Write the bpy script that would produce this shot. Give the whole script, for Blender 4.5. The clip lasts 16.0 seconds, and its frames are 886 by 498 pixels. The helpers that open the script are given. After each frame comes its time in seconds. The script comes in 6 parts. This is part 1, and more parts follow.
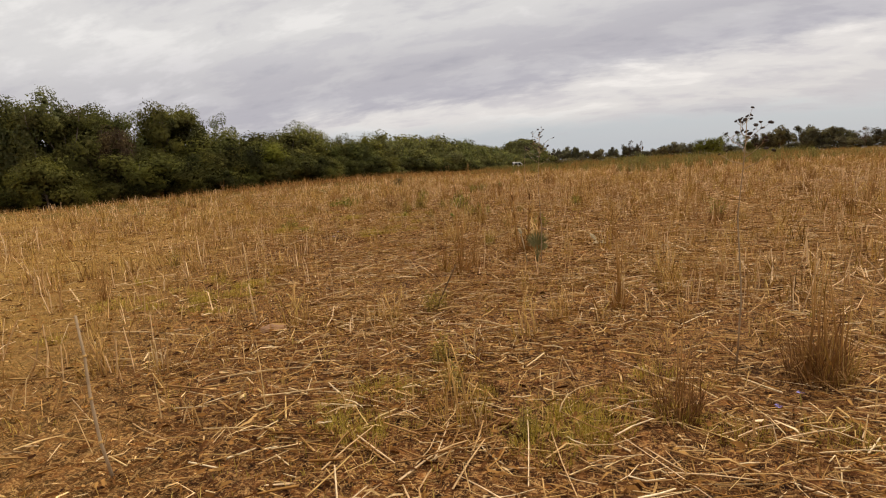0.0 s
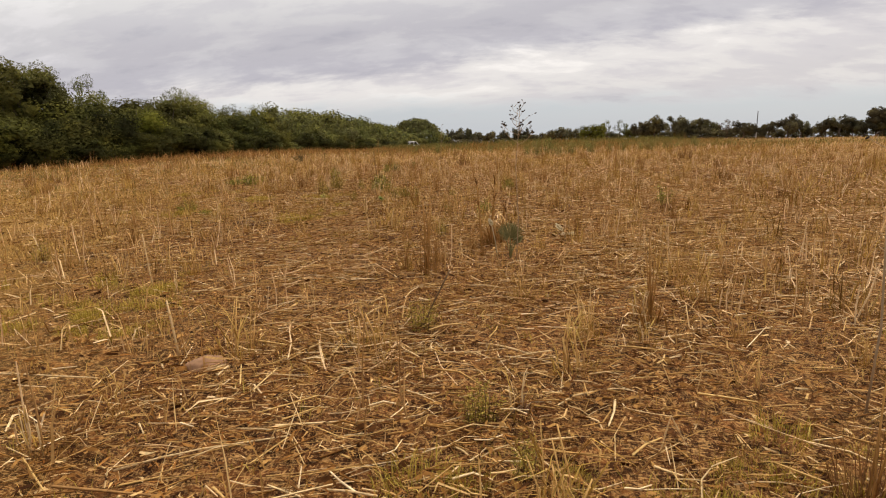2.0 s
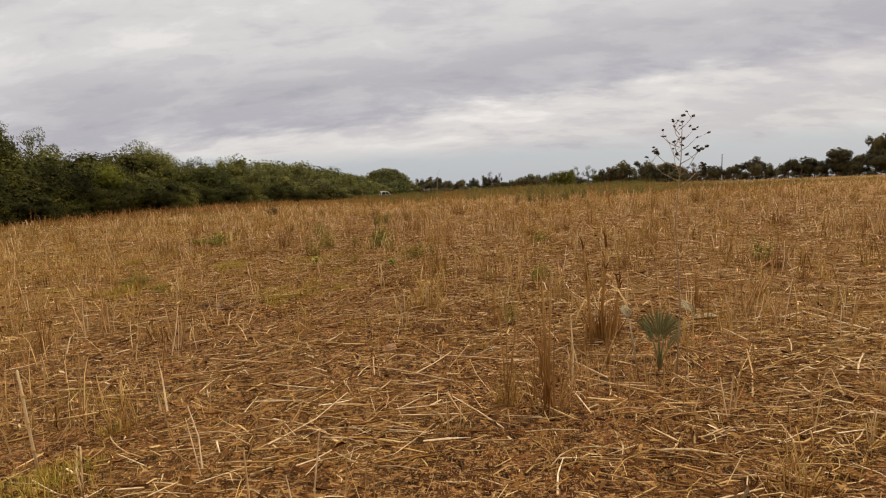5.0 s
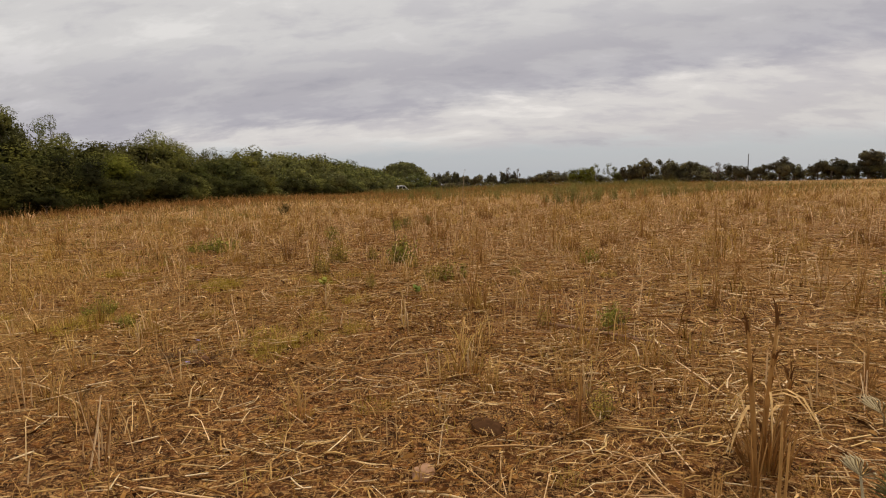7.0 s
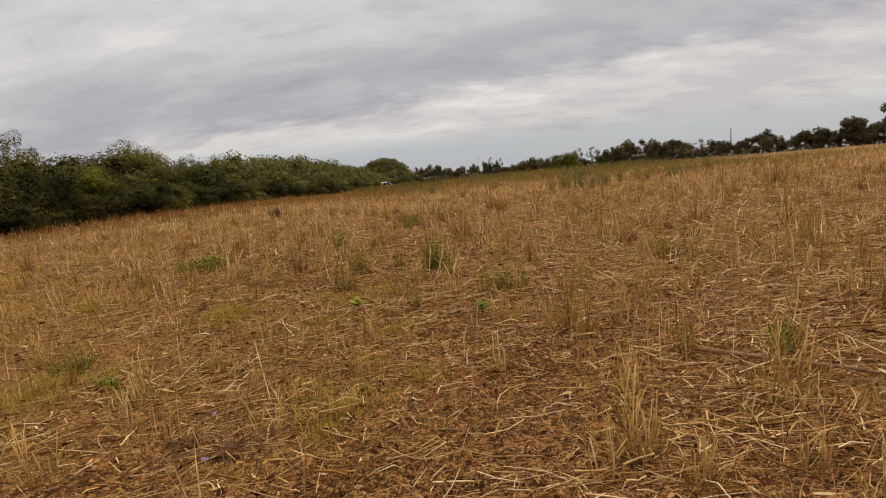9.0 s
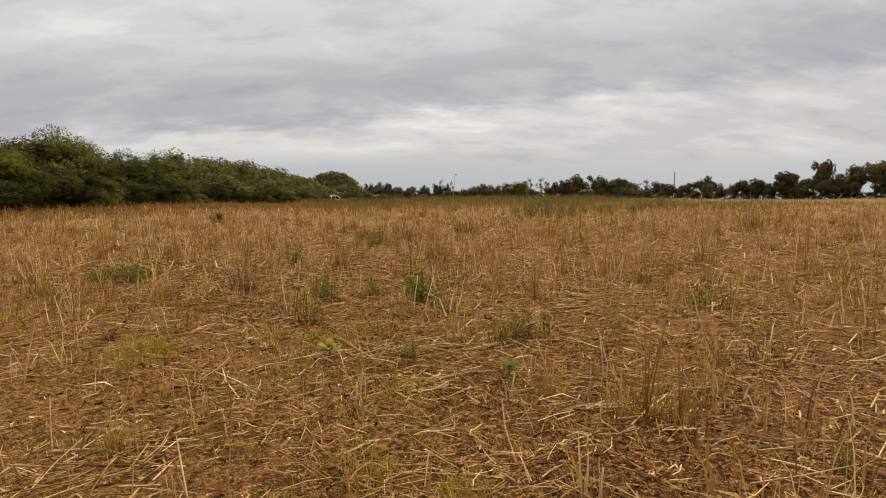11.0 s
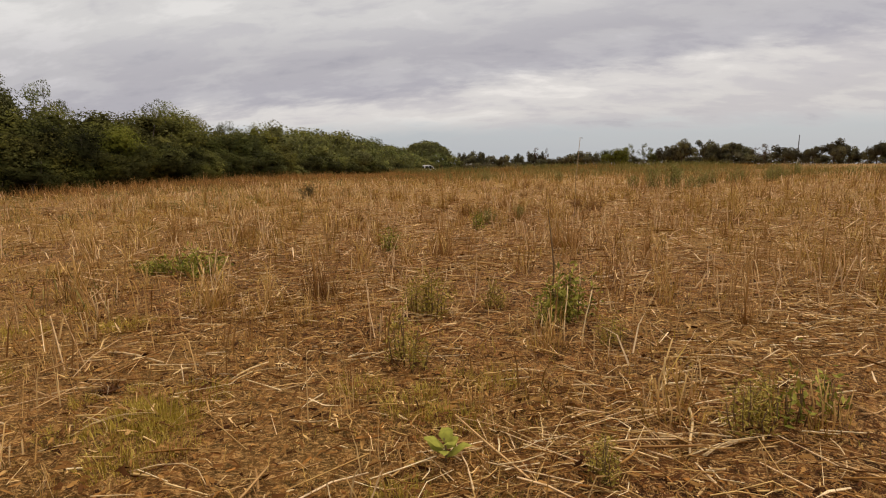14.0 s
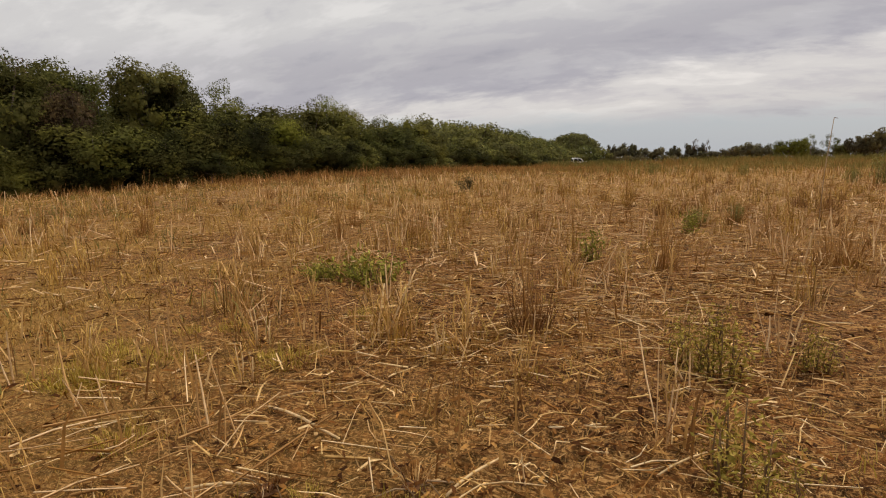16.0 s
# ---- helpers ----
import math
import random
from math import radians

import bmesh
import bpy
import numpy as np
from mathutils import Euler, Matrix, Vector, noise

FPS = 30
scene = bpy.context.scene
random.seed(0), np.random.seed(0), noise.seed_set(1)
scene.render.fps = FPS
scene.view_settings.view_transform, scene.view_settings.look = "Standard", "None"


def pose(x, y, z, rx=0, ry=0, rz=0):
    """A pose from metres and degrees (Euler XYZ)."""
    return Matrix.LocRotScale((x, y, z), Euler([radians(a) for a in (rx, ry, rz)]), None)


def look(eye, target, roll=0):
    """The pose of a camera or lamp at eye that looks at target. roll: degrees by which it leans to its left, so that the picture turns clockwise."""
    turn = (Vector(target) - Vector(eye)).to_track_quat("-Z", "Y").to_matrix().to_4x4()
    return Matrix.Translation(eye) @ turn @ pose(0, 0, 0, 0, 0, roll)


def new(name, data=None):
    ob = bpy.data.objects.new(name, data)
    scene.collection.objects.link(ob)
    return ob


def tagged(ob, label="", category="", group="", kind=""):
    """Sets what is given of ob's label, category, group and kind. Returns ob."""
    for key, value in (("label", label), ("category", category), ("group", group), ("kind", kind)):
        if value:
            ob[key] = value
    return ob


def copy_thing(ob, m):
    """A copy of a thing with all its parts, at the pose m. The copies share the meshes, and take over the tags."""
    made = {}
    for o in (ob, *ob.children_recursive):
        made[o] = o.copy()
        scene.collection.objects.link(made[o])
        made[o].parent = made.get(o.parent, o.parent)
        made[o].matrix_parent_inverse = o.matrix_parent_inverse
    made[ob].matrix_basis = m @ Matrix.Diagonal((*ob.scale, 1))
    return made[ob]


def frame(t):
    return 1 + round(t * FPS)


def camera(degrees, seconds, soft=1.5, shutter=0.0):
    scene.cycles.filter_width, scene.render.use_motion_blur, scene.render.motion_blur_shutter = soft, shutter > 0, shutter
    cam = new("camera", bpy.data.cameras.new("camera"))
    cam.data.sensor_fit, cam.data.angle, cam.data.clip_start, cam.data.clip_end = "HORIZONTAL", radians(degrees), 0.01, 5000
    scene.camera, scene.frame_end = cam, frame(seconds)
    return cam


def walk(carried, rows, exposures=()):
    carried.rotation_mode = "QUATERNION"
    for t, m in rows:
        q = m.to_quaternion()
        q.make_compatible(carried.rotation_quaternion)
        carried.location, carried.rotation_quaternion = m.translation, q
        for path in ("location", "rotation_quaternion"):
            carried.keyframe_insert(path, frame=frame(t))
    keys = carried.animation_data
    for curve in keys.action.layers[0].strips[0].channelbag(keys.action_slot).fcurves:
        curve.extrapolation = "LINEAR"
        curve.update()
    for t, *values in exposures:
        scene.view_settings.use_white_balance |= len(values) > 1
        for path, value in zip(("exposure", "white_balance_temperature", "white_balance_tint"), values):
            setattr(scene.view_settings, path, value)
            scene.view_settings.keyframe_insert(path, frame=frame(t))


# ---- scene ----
cam = camera(74.45, 16.0, soft=1.15)
PATH = [
    (0.0, (0.044, 0.004, 1.478), (-1.542, 4.679, 0.688), -3.36),
    (0.5, (-0.304, 0.178, 1.489), (-1.814, 4.867, 0.629), -3.90),
    (1.0, (-0.509, 0.429, 1.451), (-1.658, 5.161, 0.314), -2.90),
    (1.5, (-0.754, 0.756, 1.452), (-1.555, 5.592, 0.466), -2.79),
    (2.0, (-1.073, 1.048, 1.465), (-1.756, 5.899, 0.464), -1.30),
    (2.5, (-1.278, 1.434, 1.415), (-2.110, 6.261, 0.412), -1.29),
    (3.0, (-1.466, 1.855, 1.419), (-2.047, 6.727, 0.456), 0.23),
    (3.5, (-1.734, 2.240, 1.421), (-2.231, 7.089, 0.306), -1.91),
    (4.0, (-1.930, 2.706, 1.345), (-2.445, 7.600, 0.457), -1.04),
    (4.5, (-2.126, 3.169, 1.385), (-2.508, 8.099, 0.647), -2.64),
    (4.7, (-2.236, 3.312, 1.388), (-2.657, 8.258, 0.788), -2.50),
    (6.8, (-2.687, 5.167, 1.588), (-3.088, 10.107, 0.927), -2.48),
    (7.0, (-2.785, 5.323, 1.589), (-3.334, 10.250, 0.941), -1.43),
    (7.5, (-3.056, 5.730, 1.571), (-3.851, 10.612, 0.839), -3.13),
    (8.0, (-3.325, 6.154, 1.499), (-4.108, 11.007, 0.583), -3.76),
    (8.5, (-3.567, 6.551, 1.542), (-4.144, 11.469, 0.848), -2.98),
    (9.0, (-3.802, 6.889, 1.546), (-4.225, 11.820, 0.836), -5.01),
    (9.5, (-3.973, 7.338, 1.478), (-4.115, 12.244, 0.520), -3.04),
    (10.0, (-4.155, 7.722, 1.495), (-4.132, 12.684, 0.874), 0.41),
    (10.2, (-4.258, 7.901, 1.459), (-4.251, 12.875, 0.946), 0.17),
    (12.3, (-4.574, 9.457, 1.427), (-4.400, 14.406, 0.735), -0.14),
    (12.5, (-4.595, 9.636, 1.444), (-4.600, 14.586, 0.741), -1.00),
    (13.0, (-4.775, 10.011, 1.406), (-5.102, 14.955, 0.730), 0.28),
    (13.5, (-4.893, 10.366, 1.430), (-5.371, 15.284, 0.669), -3.32),
    (14.0, (-5.001, 10.770, 1.399), (-5.714, 15.652, 0.591), -0.92),
    (14.5, (-5.196, 11.105, 1.388), (-5.887, 15.965, 0.436), -1.06),
    (15.0, (-5.426, 11.432, 1.376), (-6.587, 16.223, 0.545), -1.40),
    (15.5, (-5.685, 11.788, 1.368), (-7.101, 16.501, 0.483), 0.01),
    (15.9, (-5.977, 12.081, 1.316), (-7.669, 16.752, 0.750), 1.31),
    (16.0, (-6.057, 12.140, 1.315), (-7.918, 16.703, 0.471), -1.15),
]
walk(cam, [(t, look(eye, target, roll)) for t, eye, target, roll in PATH], [(0.0, 0.1), (0.5, 0.12), (1.0, 0.28), (1.5, 0.21), (3.5, 0.22), (4.5, 0.1), (7.0, -0.06), (7.5, -0.03), (8.0, 0.13), (9.0, -0.07), (9.5, 0.2), (10.0, 0.04), (12.5, 0.02),
  (13.0, -0.04), (13.5, 0.02), (14.0, -0.02), (14.5, 0.09), (15.0, 0.11), (15.5, 0.16), (16.0, -0.06)])

# ---- light: overcast sky and a weak veiled sun ----
world = bpy.data.worlds.new("overcast_sky")
scene.world = world
world.use_nodes = True
wn, wl = world.node_tree.nodes, world.node_tree.links
wn.clear()


def wnode(kind, **kw):
    n = wn.new(kind)
    for k, v in kw.items():
        n.inputs[k].default_value = v
    return n


def wmath(op, a, b=None, clamp=False):
    n = wn.new("ShaderNodeMath")
    n.operation, n.use_clamp = op, clamp
    for i, v in enumerate((a, b)):
        if v is None:
            continue
        if isinstance(v, (int, float)):
            n.inputs[i].default_value = v
        else:
            wl.new(v, n.inputs[i])
    return n.outputs[0]


def wmix(fac, a, b, blend="MIX"):
    n = wn.new("ShaderNodeMix")
    n.data_type, n.blend_type = "RGBA", blend
    for i, v in ((0, fac), (6, a), (7, b)):
        if isinstance(v, (int, float)):
            n.inputs[i].default_value = v
        elif isinstance(v, tuple):
            n.inputs[i].default_value = v
        else:
            wl.new(v, n.inputs[i])
    return n.outputs[2]


def wramp(fac, stops):
    n = wn.new("ShaderNodeValToRGB")
    n.color_ramp.interpolation = "EASE"
    while len(n.color_ramp.elements) < len(stops):
        n.color_ramp.elements.new(0.5)
    for e, (p, c) in zip(n.color_ramp.elements, stops):
        e.position, e.color = p, (*c, 1)
    wl.new(fac, n.inputs[0])
    return n.outputs[0]


SUN_AZ, SUN_EL = radians(35), radians(52)
wtc = wn.new("ShaderNodeTexCoord")
wsep = wn.new("ShaderNodeSeparateXYZ")
wl.new(wtc.outputs["Generated"], wsep.inputs[0])
wx, wy, wz = wsep.outputs
up = wmath("ADD", wmath("MAXIMUM", wz, -0.02), 0.30)
wcomb = wn.new("ShaderNodeCombineXYZ")
wl.new(wmath("DIVIDE", wx, up), wcomb.inputs[0])
wl.new(wmath("DIVIDE", wy, up), wcomb.inputs[1])
# soft cloud heaps, seen flatter and flatter towards the horizon
wmap = wn.new("ShaderNodeMapping")
wmap.inputs["Location"].default_value = (4.2, 0.6, 0.0)
wmap.inputs["Rotation"].default_value = (0, 0, radians(-14))
wmap.inputs["Scale"].default_value = (0.62, 1.15, 1)
wl.new(wcomb.outputs[0], wmap.inputs[0])
big = wnode("ShaderNodeTexNoise", Scale=1.5, Detail=6.0, Roughness=0.52, Distortion=0.3)
wl.new(wmap.outputs[0], big.inputs["Vector"])
fine = wnode("ShaderNodeTexNoise", Scale=5.2, Detail=6.0, Roughness=0.6, Distortion=0.2)
wl.new(wmap.outputs[0], fine.inputs["Vector"])
density = wmath("ADD", wmath("MULTIPLY", big.outputs[0], 0.55), wmath("MULTIPLY", fine.outputs[0], 0.45))
cloud = wramp(density, [(0.37, (0.72, 0.70, 0.69)), (0.46, (0.61, 0.595, 0.595)), (0.54, (0.53, 0.515, 0.535)), (0.64, (0.44, 0.43, 0.465))])
# the long edge of a cloud bank, which climbs from the hedge's side to the other: pale below it, dark above
azimuth = wmath("MULTIPLY", wmath("ARCTAN2", wx, wy), 57.3)
height = wmath("MULTIPLY", wmath("ARCSINE", wz), 57.3)
lean = wmath("MULTIPLY", wmath("MINIMUM", wmath("MAXIMUM", azimuth, -60.0), 60.0), 0.085)
above = wmath("SUBTRACT", wmath("SUBTRACT", height, 6.6), lean)
ragged = wmath("ADD", wmath("MULTIPLY", wmath("SUBTRACT", big.outputs[0], 0.5), 5.5), wmath("MULTIPLY", wmath("SUBTRACT", fine.outputs[0], 0.5), 4.0))
above = wmath("ADD", above, ragged)
belt = wramp(wmath("MULTIPLY", wmath("ADD", above, 5.0), 0.05, True),
             [(0.02, (1.11, 1.085, 1.05)), (0.19, (1.165, 1.14, 1.11)), (0.30, (0.86, 0.855, 0.90)), (0.42, (0.88, 0.875, 0.905)), (0.62, (1.08, 1.08, 1.07))])
cloud = wmix(1.0, cloud, belt, "MULTIPLY")
# overcast grows brighter overhead
grow = wmath("ADD", wmath("MULTIPLY", wmath("MAXIMUM", wmath("SUBTRACT", wz, 0.25), 0.0), 1.1), 1.0)
wgrow = wn.new("ShaderNodeCombineColor")
for i in range(3):
    wl.new(grow, wgrow.inputs[i])
cloud = wmix(1.0, cloud, wgrow.outputs[0], "MULTIPLY")
sky = wn.new("ShaderNodeTexSky")
sky.sky_type, sky.sun_disc = "NISHITA", False
sky.sun_elevation, sky.sun_rotation = SUN_EL, SUN_AZ
clear = wmix(1.0, sky.outputs[0], (0.052, 0.052, 0.050, 1), "MULTIPLY")
clear = wmix(0.72, clear, (0.575, 0.61, 0.665, 1))
edge = wmath("ADD", wz, wmath("MULTIPLY", wmath("SUBTRACT", fine.outputs[0], 0.5), 0.05))
n = wn.new("ShaderNodeMapRange")
n.interpolation_type = "SMOOTHSTEP"
n.inputs[1].default_value, n.inputs[2].default_value = 0.022, 0.062
wl.new(edge, n.inputs[0])
sky_colour = wmix(n.outputs[0], clear, cloud)
wbg = wn.new("ShaderNodeBackground")
wbg.inputs[1].default_value = 1.0
wout = wn.new("ShaderNodeOutputWorld")
wl.new(sky_colour, wbg.inputs[0])
wl.new(wbg.outputs[0], wout.inputs[0])

sun = new("sun", bpy.data.lights.new("sun", "SUN"))
sun.data.energy, sun.data.angle, sun.data.color = 1.9, radians(18), (1.0, 0.91, 0.78)
sun.matrix_world = look((math.sin(SUN_AZ) * 60, math.cos(SUN_AZ) * 60, 60 * math.tan(SUN_EL)), (0, 0, 0))

# ---- materials ----


class Mat:
    """A node material with a Principled shader and a few shorthands."""

    def __init__(self, name, rough=0.8, spec=0.25, metal=0.0):
        self.m = bpy.data.materials.new(name)
        self.m.use_nodes = True
        self.t = self.m.node_tree
        self.b = self.t.nodes["Principled BSDF"]
        self.b.inputs["Roughness"].default_value = rough
        self.b.inputs["Specular IOR Level"].default_value = spec
        self.b.inputs["Metallic"].default_value = metal
        self.co = self.t.nodes.new("ShaderNodeTexCoord").outputs["Object"]

    def node(self, kind):
        return self.t.nodes.new(kind)

    def link(self, a, b):
        self.t.links.new(a, b)

    def noise(self, scale, detail=4.0, rough=0.55, stretch=None, vec=None, distort=0.0):
        n = self.node("ShaderNodeTexNoise")
        n.inputs["Scale"].default_value, n.inputs["Detail"].default_value = scale, detail
        n.inputs["Roughness"].default_value, n.inputs["Distortion"].default_value = rough, distort
        v = vec or self.co
        if stretch:
            mp = self.node("ShaderNodeMapping")
            mp.inputs["Scale"].default_value = stretch[:3]
            if len(stretch) > 3:
                mp.inputs["Rotation"].default_value = (0, 0, radians(stretch[3]))
            self.link(v, mp.inputs[0])
            v = mp.outputs[0]
        self.link(v, n.inputs["Vector"])
        return n.outputs[0]

    def ramp(self, fac, stops):
        n = self.node("ShaderNodeValToRGB")
        while len(n.color_ramp.elements) < len(stops):
            n.color_ramp.elements.new(0.5)
        for e, (p, c) in zip(n.color_ramp.elements, stops):
            e.position, e.color = p, (*c, 1)
        self.link(fac, n.inputs[0])
        return n.outputs[0]

    def mix(self, fac, a, b, blend="MIX"):
        n = self.node("ShaderNodeMix")
        n.data_type, n.blend_type = "RGBA", blend
        for i, v in ((0, fac), (6, a), (7, b)):
            if isinstance(v, (int, float)):
                n.inputs[i].default_value = v
            elif isinstance(v, tuple):
                n.inputs[i].default_value = (*v, 1) if len(v) == 3 else v
            else:
                self.link(v, n.inputs[i])
        return n.outputs[2]

    def island(self):
        return self.node("ShaderNodeNewGeometry").outputs["Random Per Island"]

    def each(self):
        return self.node("ShaderNodeObjectInfo").outputs["Random"]

    def colour(self, out):
        self.link(out, self.b.inputs["Base Color"])
        return self

    def bump(self, height, strength=0.4, dist=0.02):
        n = self.node("ShaderNodeBump")
        n.inputs["Strength"].default_value, n.inputs["Distance"].default_value = strength, dist
        self.link(height, n.inputs["Height"])
        self.link(n.outputs[0], self.b.inputs["Normal"])
        return self


def plant_mat(name, stops, rough=0.8, spec=0.08, patch=0.0, patch_colour=(0.1, 0.1, 0.03), patch_scale=0.35, tuft=None, tuft_scale=1.9):
    """A plant's colour, varied from piece to piece, with fine streaks, and over the field in patches."""
    m = Mat(name, rough, spec)
    col = m.ramp(m.island(), stops)
    streak = m.ramp(m.noise(38, 2, stretch=(1, 1, 0.25)), [(0.3, (0.72, 0.7, 0.66)), (0.7, (1.12, 1.1, 1.05))])
    col = m.mix(1.0, col, streak, "MULTIPLY")
    if tuft:
        col = m.mix(1.0, col, m.ramp(m.noise(tuft_scale, 4, 0.7), [(0.38, tuft[0]), (0.5, (0.92, 0.9, 0.88)), (0.62, tuft[1])]), "MULTIPLY")
    if patch:
        where = m.ramp(m.noise(patch_scale, 3), [(0.5, (0, 0, 0)), (0.66, (patch, patch, patch))])
        col = m.mix(where, col, patch_colour)
    return m.colour(col).m


SOIL = Mat("dry_reddish_soil", 0.95, 0.1)
s_fine = SOIL.noise(22, 8, 0.65)
s_mid = SOIL.noise(1.6, 5, 0.6)
s_far = SOIL.noise(0.09, 4, 0.6)
c = SOIL.ramp(s_fine, [(0.36, (0.027, 0.0098, 0.0031)), (0.53, (0.113, 0.0425, 0.0122)), (0.70, (0.275, 0.12, 0.036))])
c2 = SOIL.ramp(s_mid, [(0.35, (0.75, 0.72, 0.7)), (0.65, (1.22, 1.12, 1.0))])
c = SOIL.mix(1.0, c, c2, "MULTIPLY")
# short chaff lying on the soil, in two directions
chaff_a = SOIL.ramp(SOIL.noise(55, 3, 0.6, stretch=(0.35, 1.2, 1, 25), distort=1.2), [(0.53, (0, 0, 0)), (0.62, (1, 1, 1))])
chaff_b = SOIL.ramp(SOIL.noise(48, 4, 0.6, stretch=(1.1, 0.4, 1, 10), distort=1.6), [(0.54, (0, 0, 0)), (0.63, (1, 1, 1))])
chaff = SOIL.mix(1.0, chaff_a, chaff_b, "LIGHTEN")
s_blotch = SOIL.ramp(SOIL.noise(7.5, 4, 0.6, distort=0.6), [(0.36, (0.36, 0.33, 0.3)), (0.5, (0.9, 0.89, 0.88)), (0.66, (1.45, 1.45, 1.38))])
c = SOIL.mix(1.0, c, s_blotch, "MULTIPLY")
c = SOIL.mix(SOIL.mix(1.0, chaff, (0.78, 0.78, 0.78), "MULTIPLY"), c, (0.58, 0.315, 0.108))
c = SOIL.mix(SOIL.ramp(s_far, [(0.45, (0, 0, 0)), (0.62, (0.32, 0.32, 0.32))]), c, (0.38, 0.215, 0.046))
# thatch of dry turf over the soil beside the walked strip
s_xyz = SOIL.node("ShaderNodeSeparateXYZ")
SOIL.link(SOIL.co, s_xyz.inputs[0])
s_edge = SOIL.node("ShaderNodeMath")
s_edge.operation = "MULTIPLY_ADD"
SOIL.link(s_xyz.outputs[1], s_edge.inputs[0])
SOIL.link(s_xyz.outputs[0], s_edge.inputs[2])
s_edge.inputs[1].default_value = 0.35
s_side = SOIL.node("ShaderNodeMapRange")
SOIL.link(s_edge.outputs[0], s_side.inputs[0])
s_side.inputs[1].default_value, s_side.inputs[2].default_value = -2.8, -5.5
thatch = SOIL.mix(1.0, s_side.outputs[0], SOIL.ramp(SOIL.noise(0.45, 5, 0.6), [(0.38, (0, 0, 0)), (0.58, (0.9, 0.9, 0.9))]), "MULTIPLY")
s_far_off = SOIL.node("ShaderNodeMapRange")
SOIL.link(s_xyz.outputs[1], s_far_off.inputs[0])
s_far_off.inputs[1].default_value, s_far_off.inputs[2].default_value = 24.0, 16.0
thatch = SOIL.mix(1.0, thatch, s_far_off.outputs[0], "MULTIPLY")
gold = SOIL.ramp(SOIL.noise(30, 4, 0.7), [(0.35, (0.19, 0.092, 0.021)), (0.65, (0.47, 0.275, 0.07))])
c = SOIL.mix(thatch, c, gold)
# dead grass lying thick farther out in the field
s_out = SOIL.node("ShaderNodeMapRange")
SOIL.link(s_xyz.outputs[1], s_out.inputs[0])
s_out.inputs[1].default_value, s_out.inputs[2].default_value = 16.0, 44.0
lying = SOIL.mix(1.0, s_out.outputs[0], SOIL.ramp(SOIL.noise(0.6, 5, 0.65), [(0.35, (0.2, 0.2, 0.2)), (0.6, (0.75, 0.75, 0.75))]), "MULTIPLY")
c = SOIL.mix(lying, c, SOIL.ramp(SOIL.noise(9, 4, 0.7), [(0.35, (0.26, 0.14, 0.044)), (0.65, (0.53, 0.325, 0.11))]))
SOIL.colour(c).bump(s_fine, 0.8, 0.05)
SOIL = SOIL.m

STRAW = plant_mat("pale_straw", [(0.0, (0.14, 0.058, 0.016)), (0.34, (0.35, 0.168, 0.042)), (0.7, (0.72, 0.46, 0.17)), (1.0, (1.0, 0.79, 0.49))], 0.8, 0.08)
CHAFF = plant_mat("brown_chaff", [(0.0, (0.06, 0.021, 0.006)), (0.4, (0.19, 0.073, 0.018)), (0.72, (0.38, 0.172, 0.045)), (0.84, (0.66, 0.41, 0.16)), (1.0, (0.88, 0.63, 0.32))], 0.85, 0.06, tuft=((0.45, 0.42, 0.4), (1.35, 1.3, 1.2)), tuft_scale=6.5)
STALK = plant_mat("dry_stalk", [(0.0, (0.36, 0.175, 0.05)), (0.5, (0.60, 0.35, 0.115)), (1.0, (0.82, 0.56, 0.25))], 0.8, 0.08)
DRIFT = plant_mat("tan_fallen_stalk", [(0.0, (0.30, 0.15, 0.048)), (0.45, (0.59, 0.345, 0.14)), (1.0, (0.94, 0.68, 0.40))], 0.8, 0.08)
BONE = plant_mat("bleached_stalk", [(0.0, (0.55, 0.345, 0.15)), (1.0, (0.84, 0.62, 0.34))], 0.8, 0.08)
GOLD = plant_mat("golden_dry_grass", [(0.0, (0.28, 0.15, 0.033)), (0.4, (0.46, 0.278, 0.06)), (0.8, (0.62, 0.405, 0.10)), (1.0, (0.74, 0.54, 0.18))], 0.8, 0.08, 0.4, (0.33, 0.25, 0.045), 0.3, ((0.6, 0.54, 0.5), (1.25, 1.22, 1.18)))
FARGRASS = plant_mat("far_dry_grass", [(0.0, (0.25, 0.15, 0.042)), (0.5, (0.41, 0.268, 0.076)), (1.0, (0.57, 0.40, 0.135))], 0.8, 0.08, 0.4, (0.27, 0.21, 0.07), 0.08)
MATTED = plant_mat("matted_dry_grass", [(0.0, (0.115, 0.049, 0.012)), (0.45, (0.33, 0.166, 0.036)), (0.8, (0.56, 0.325, 0.078)), (1.0, (0.76, 0.51, 0.17))], 0.8, 0.08, 0.25, (0.29, 0.2, 0.036), 0.5)
GOLDEN = plant_mat("golden_turf", [(0.0, (0.20, 0.098, 0.022)), (0.5, (0.43, 0.25, 0.058)), (1.0, (0.68, 0.455, 0.15))], 0.8, 0.08)
RUST = plant_mat("rusty_dry_grass", [(0.0, (0.21, 0.10, 0.032)), (0.5, (0.37, 0.19, 0.058)), (1.0, (0.54, 0.31, 0.10))], 0.8, 0.08)
TUFT = plant_mat("brown_gold_tuft", [(0.0, (0.19, 0.098, 0.026)), (0.45, (0.39, 0.228, 0.056)), (0.8, (0.59, 0.382, 0.105)), (1.0, (0.78, 0.57, 0.22))], 0.8, 0.08, tuft=((0.5, 0.43, 0.38), (1.3, 1.26, 1.2)))
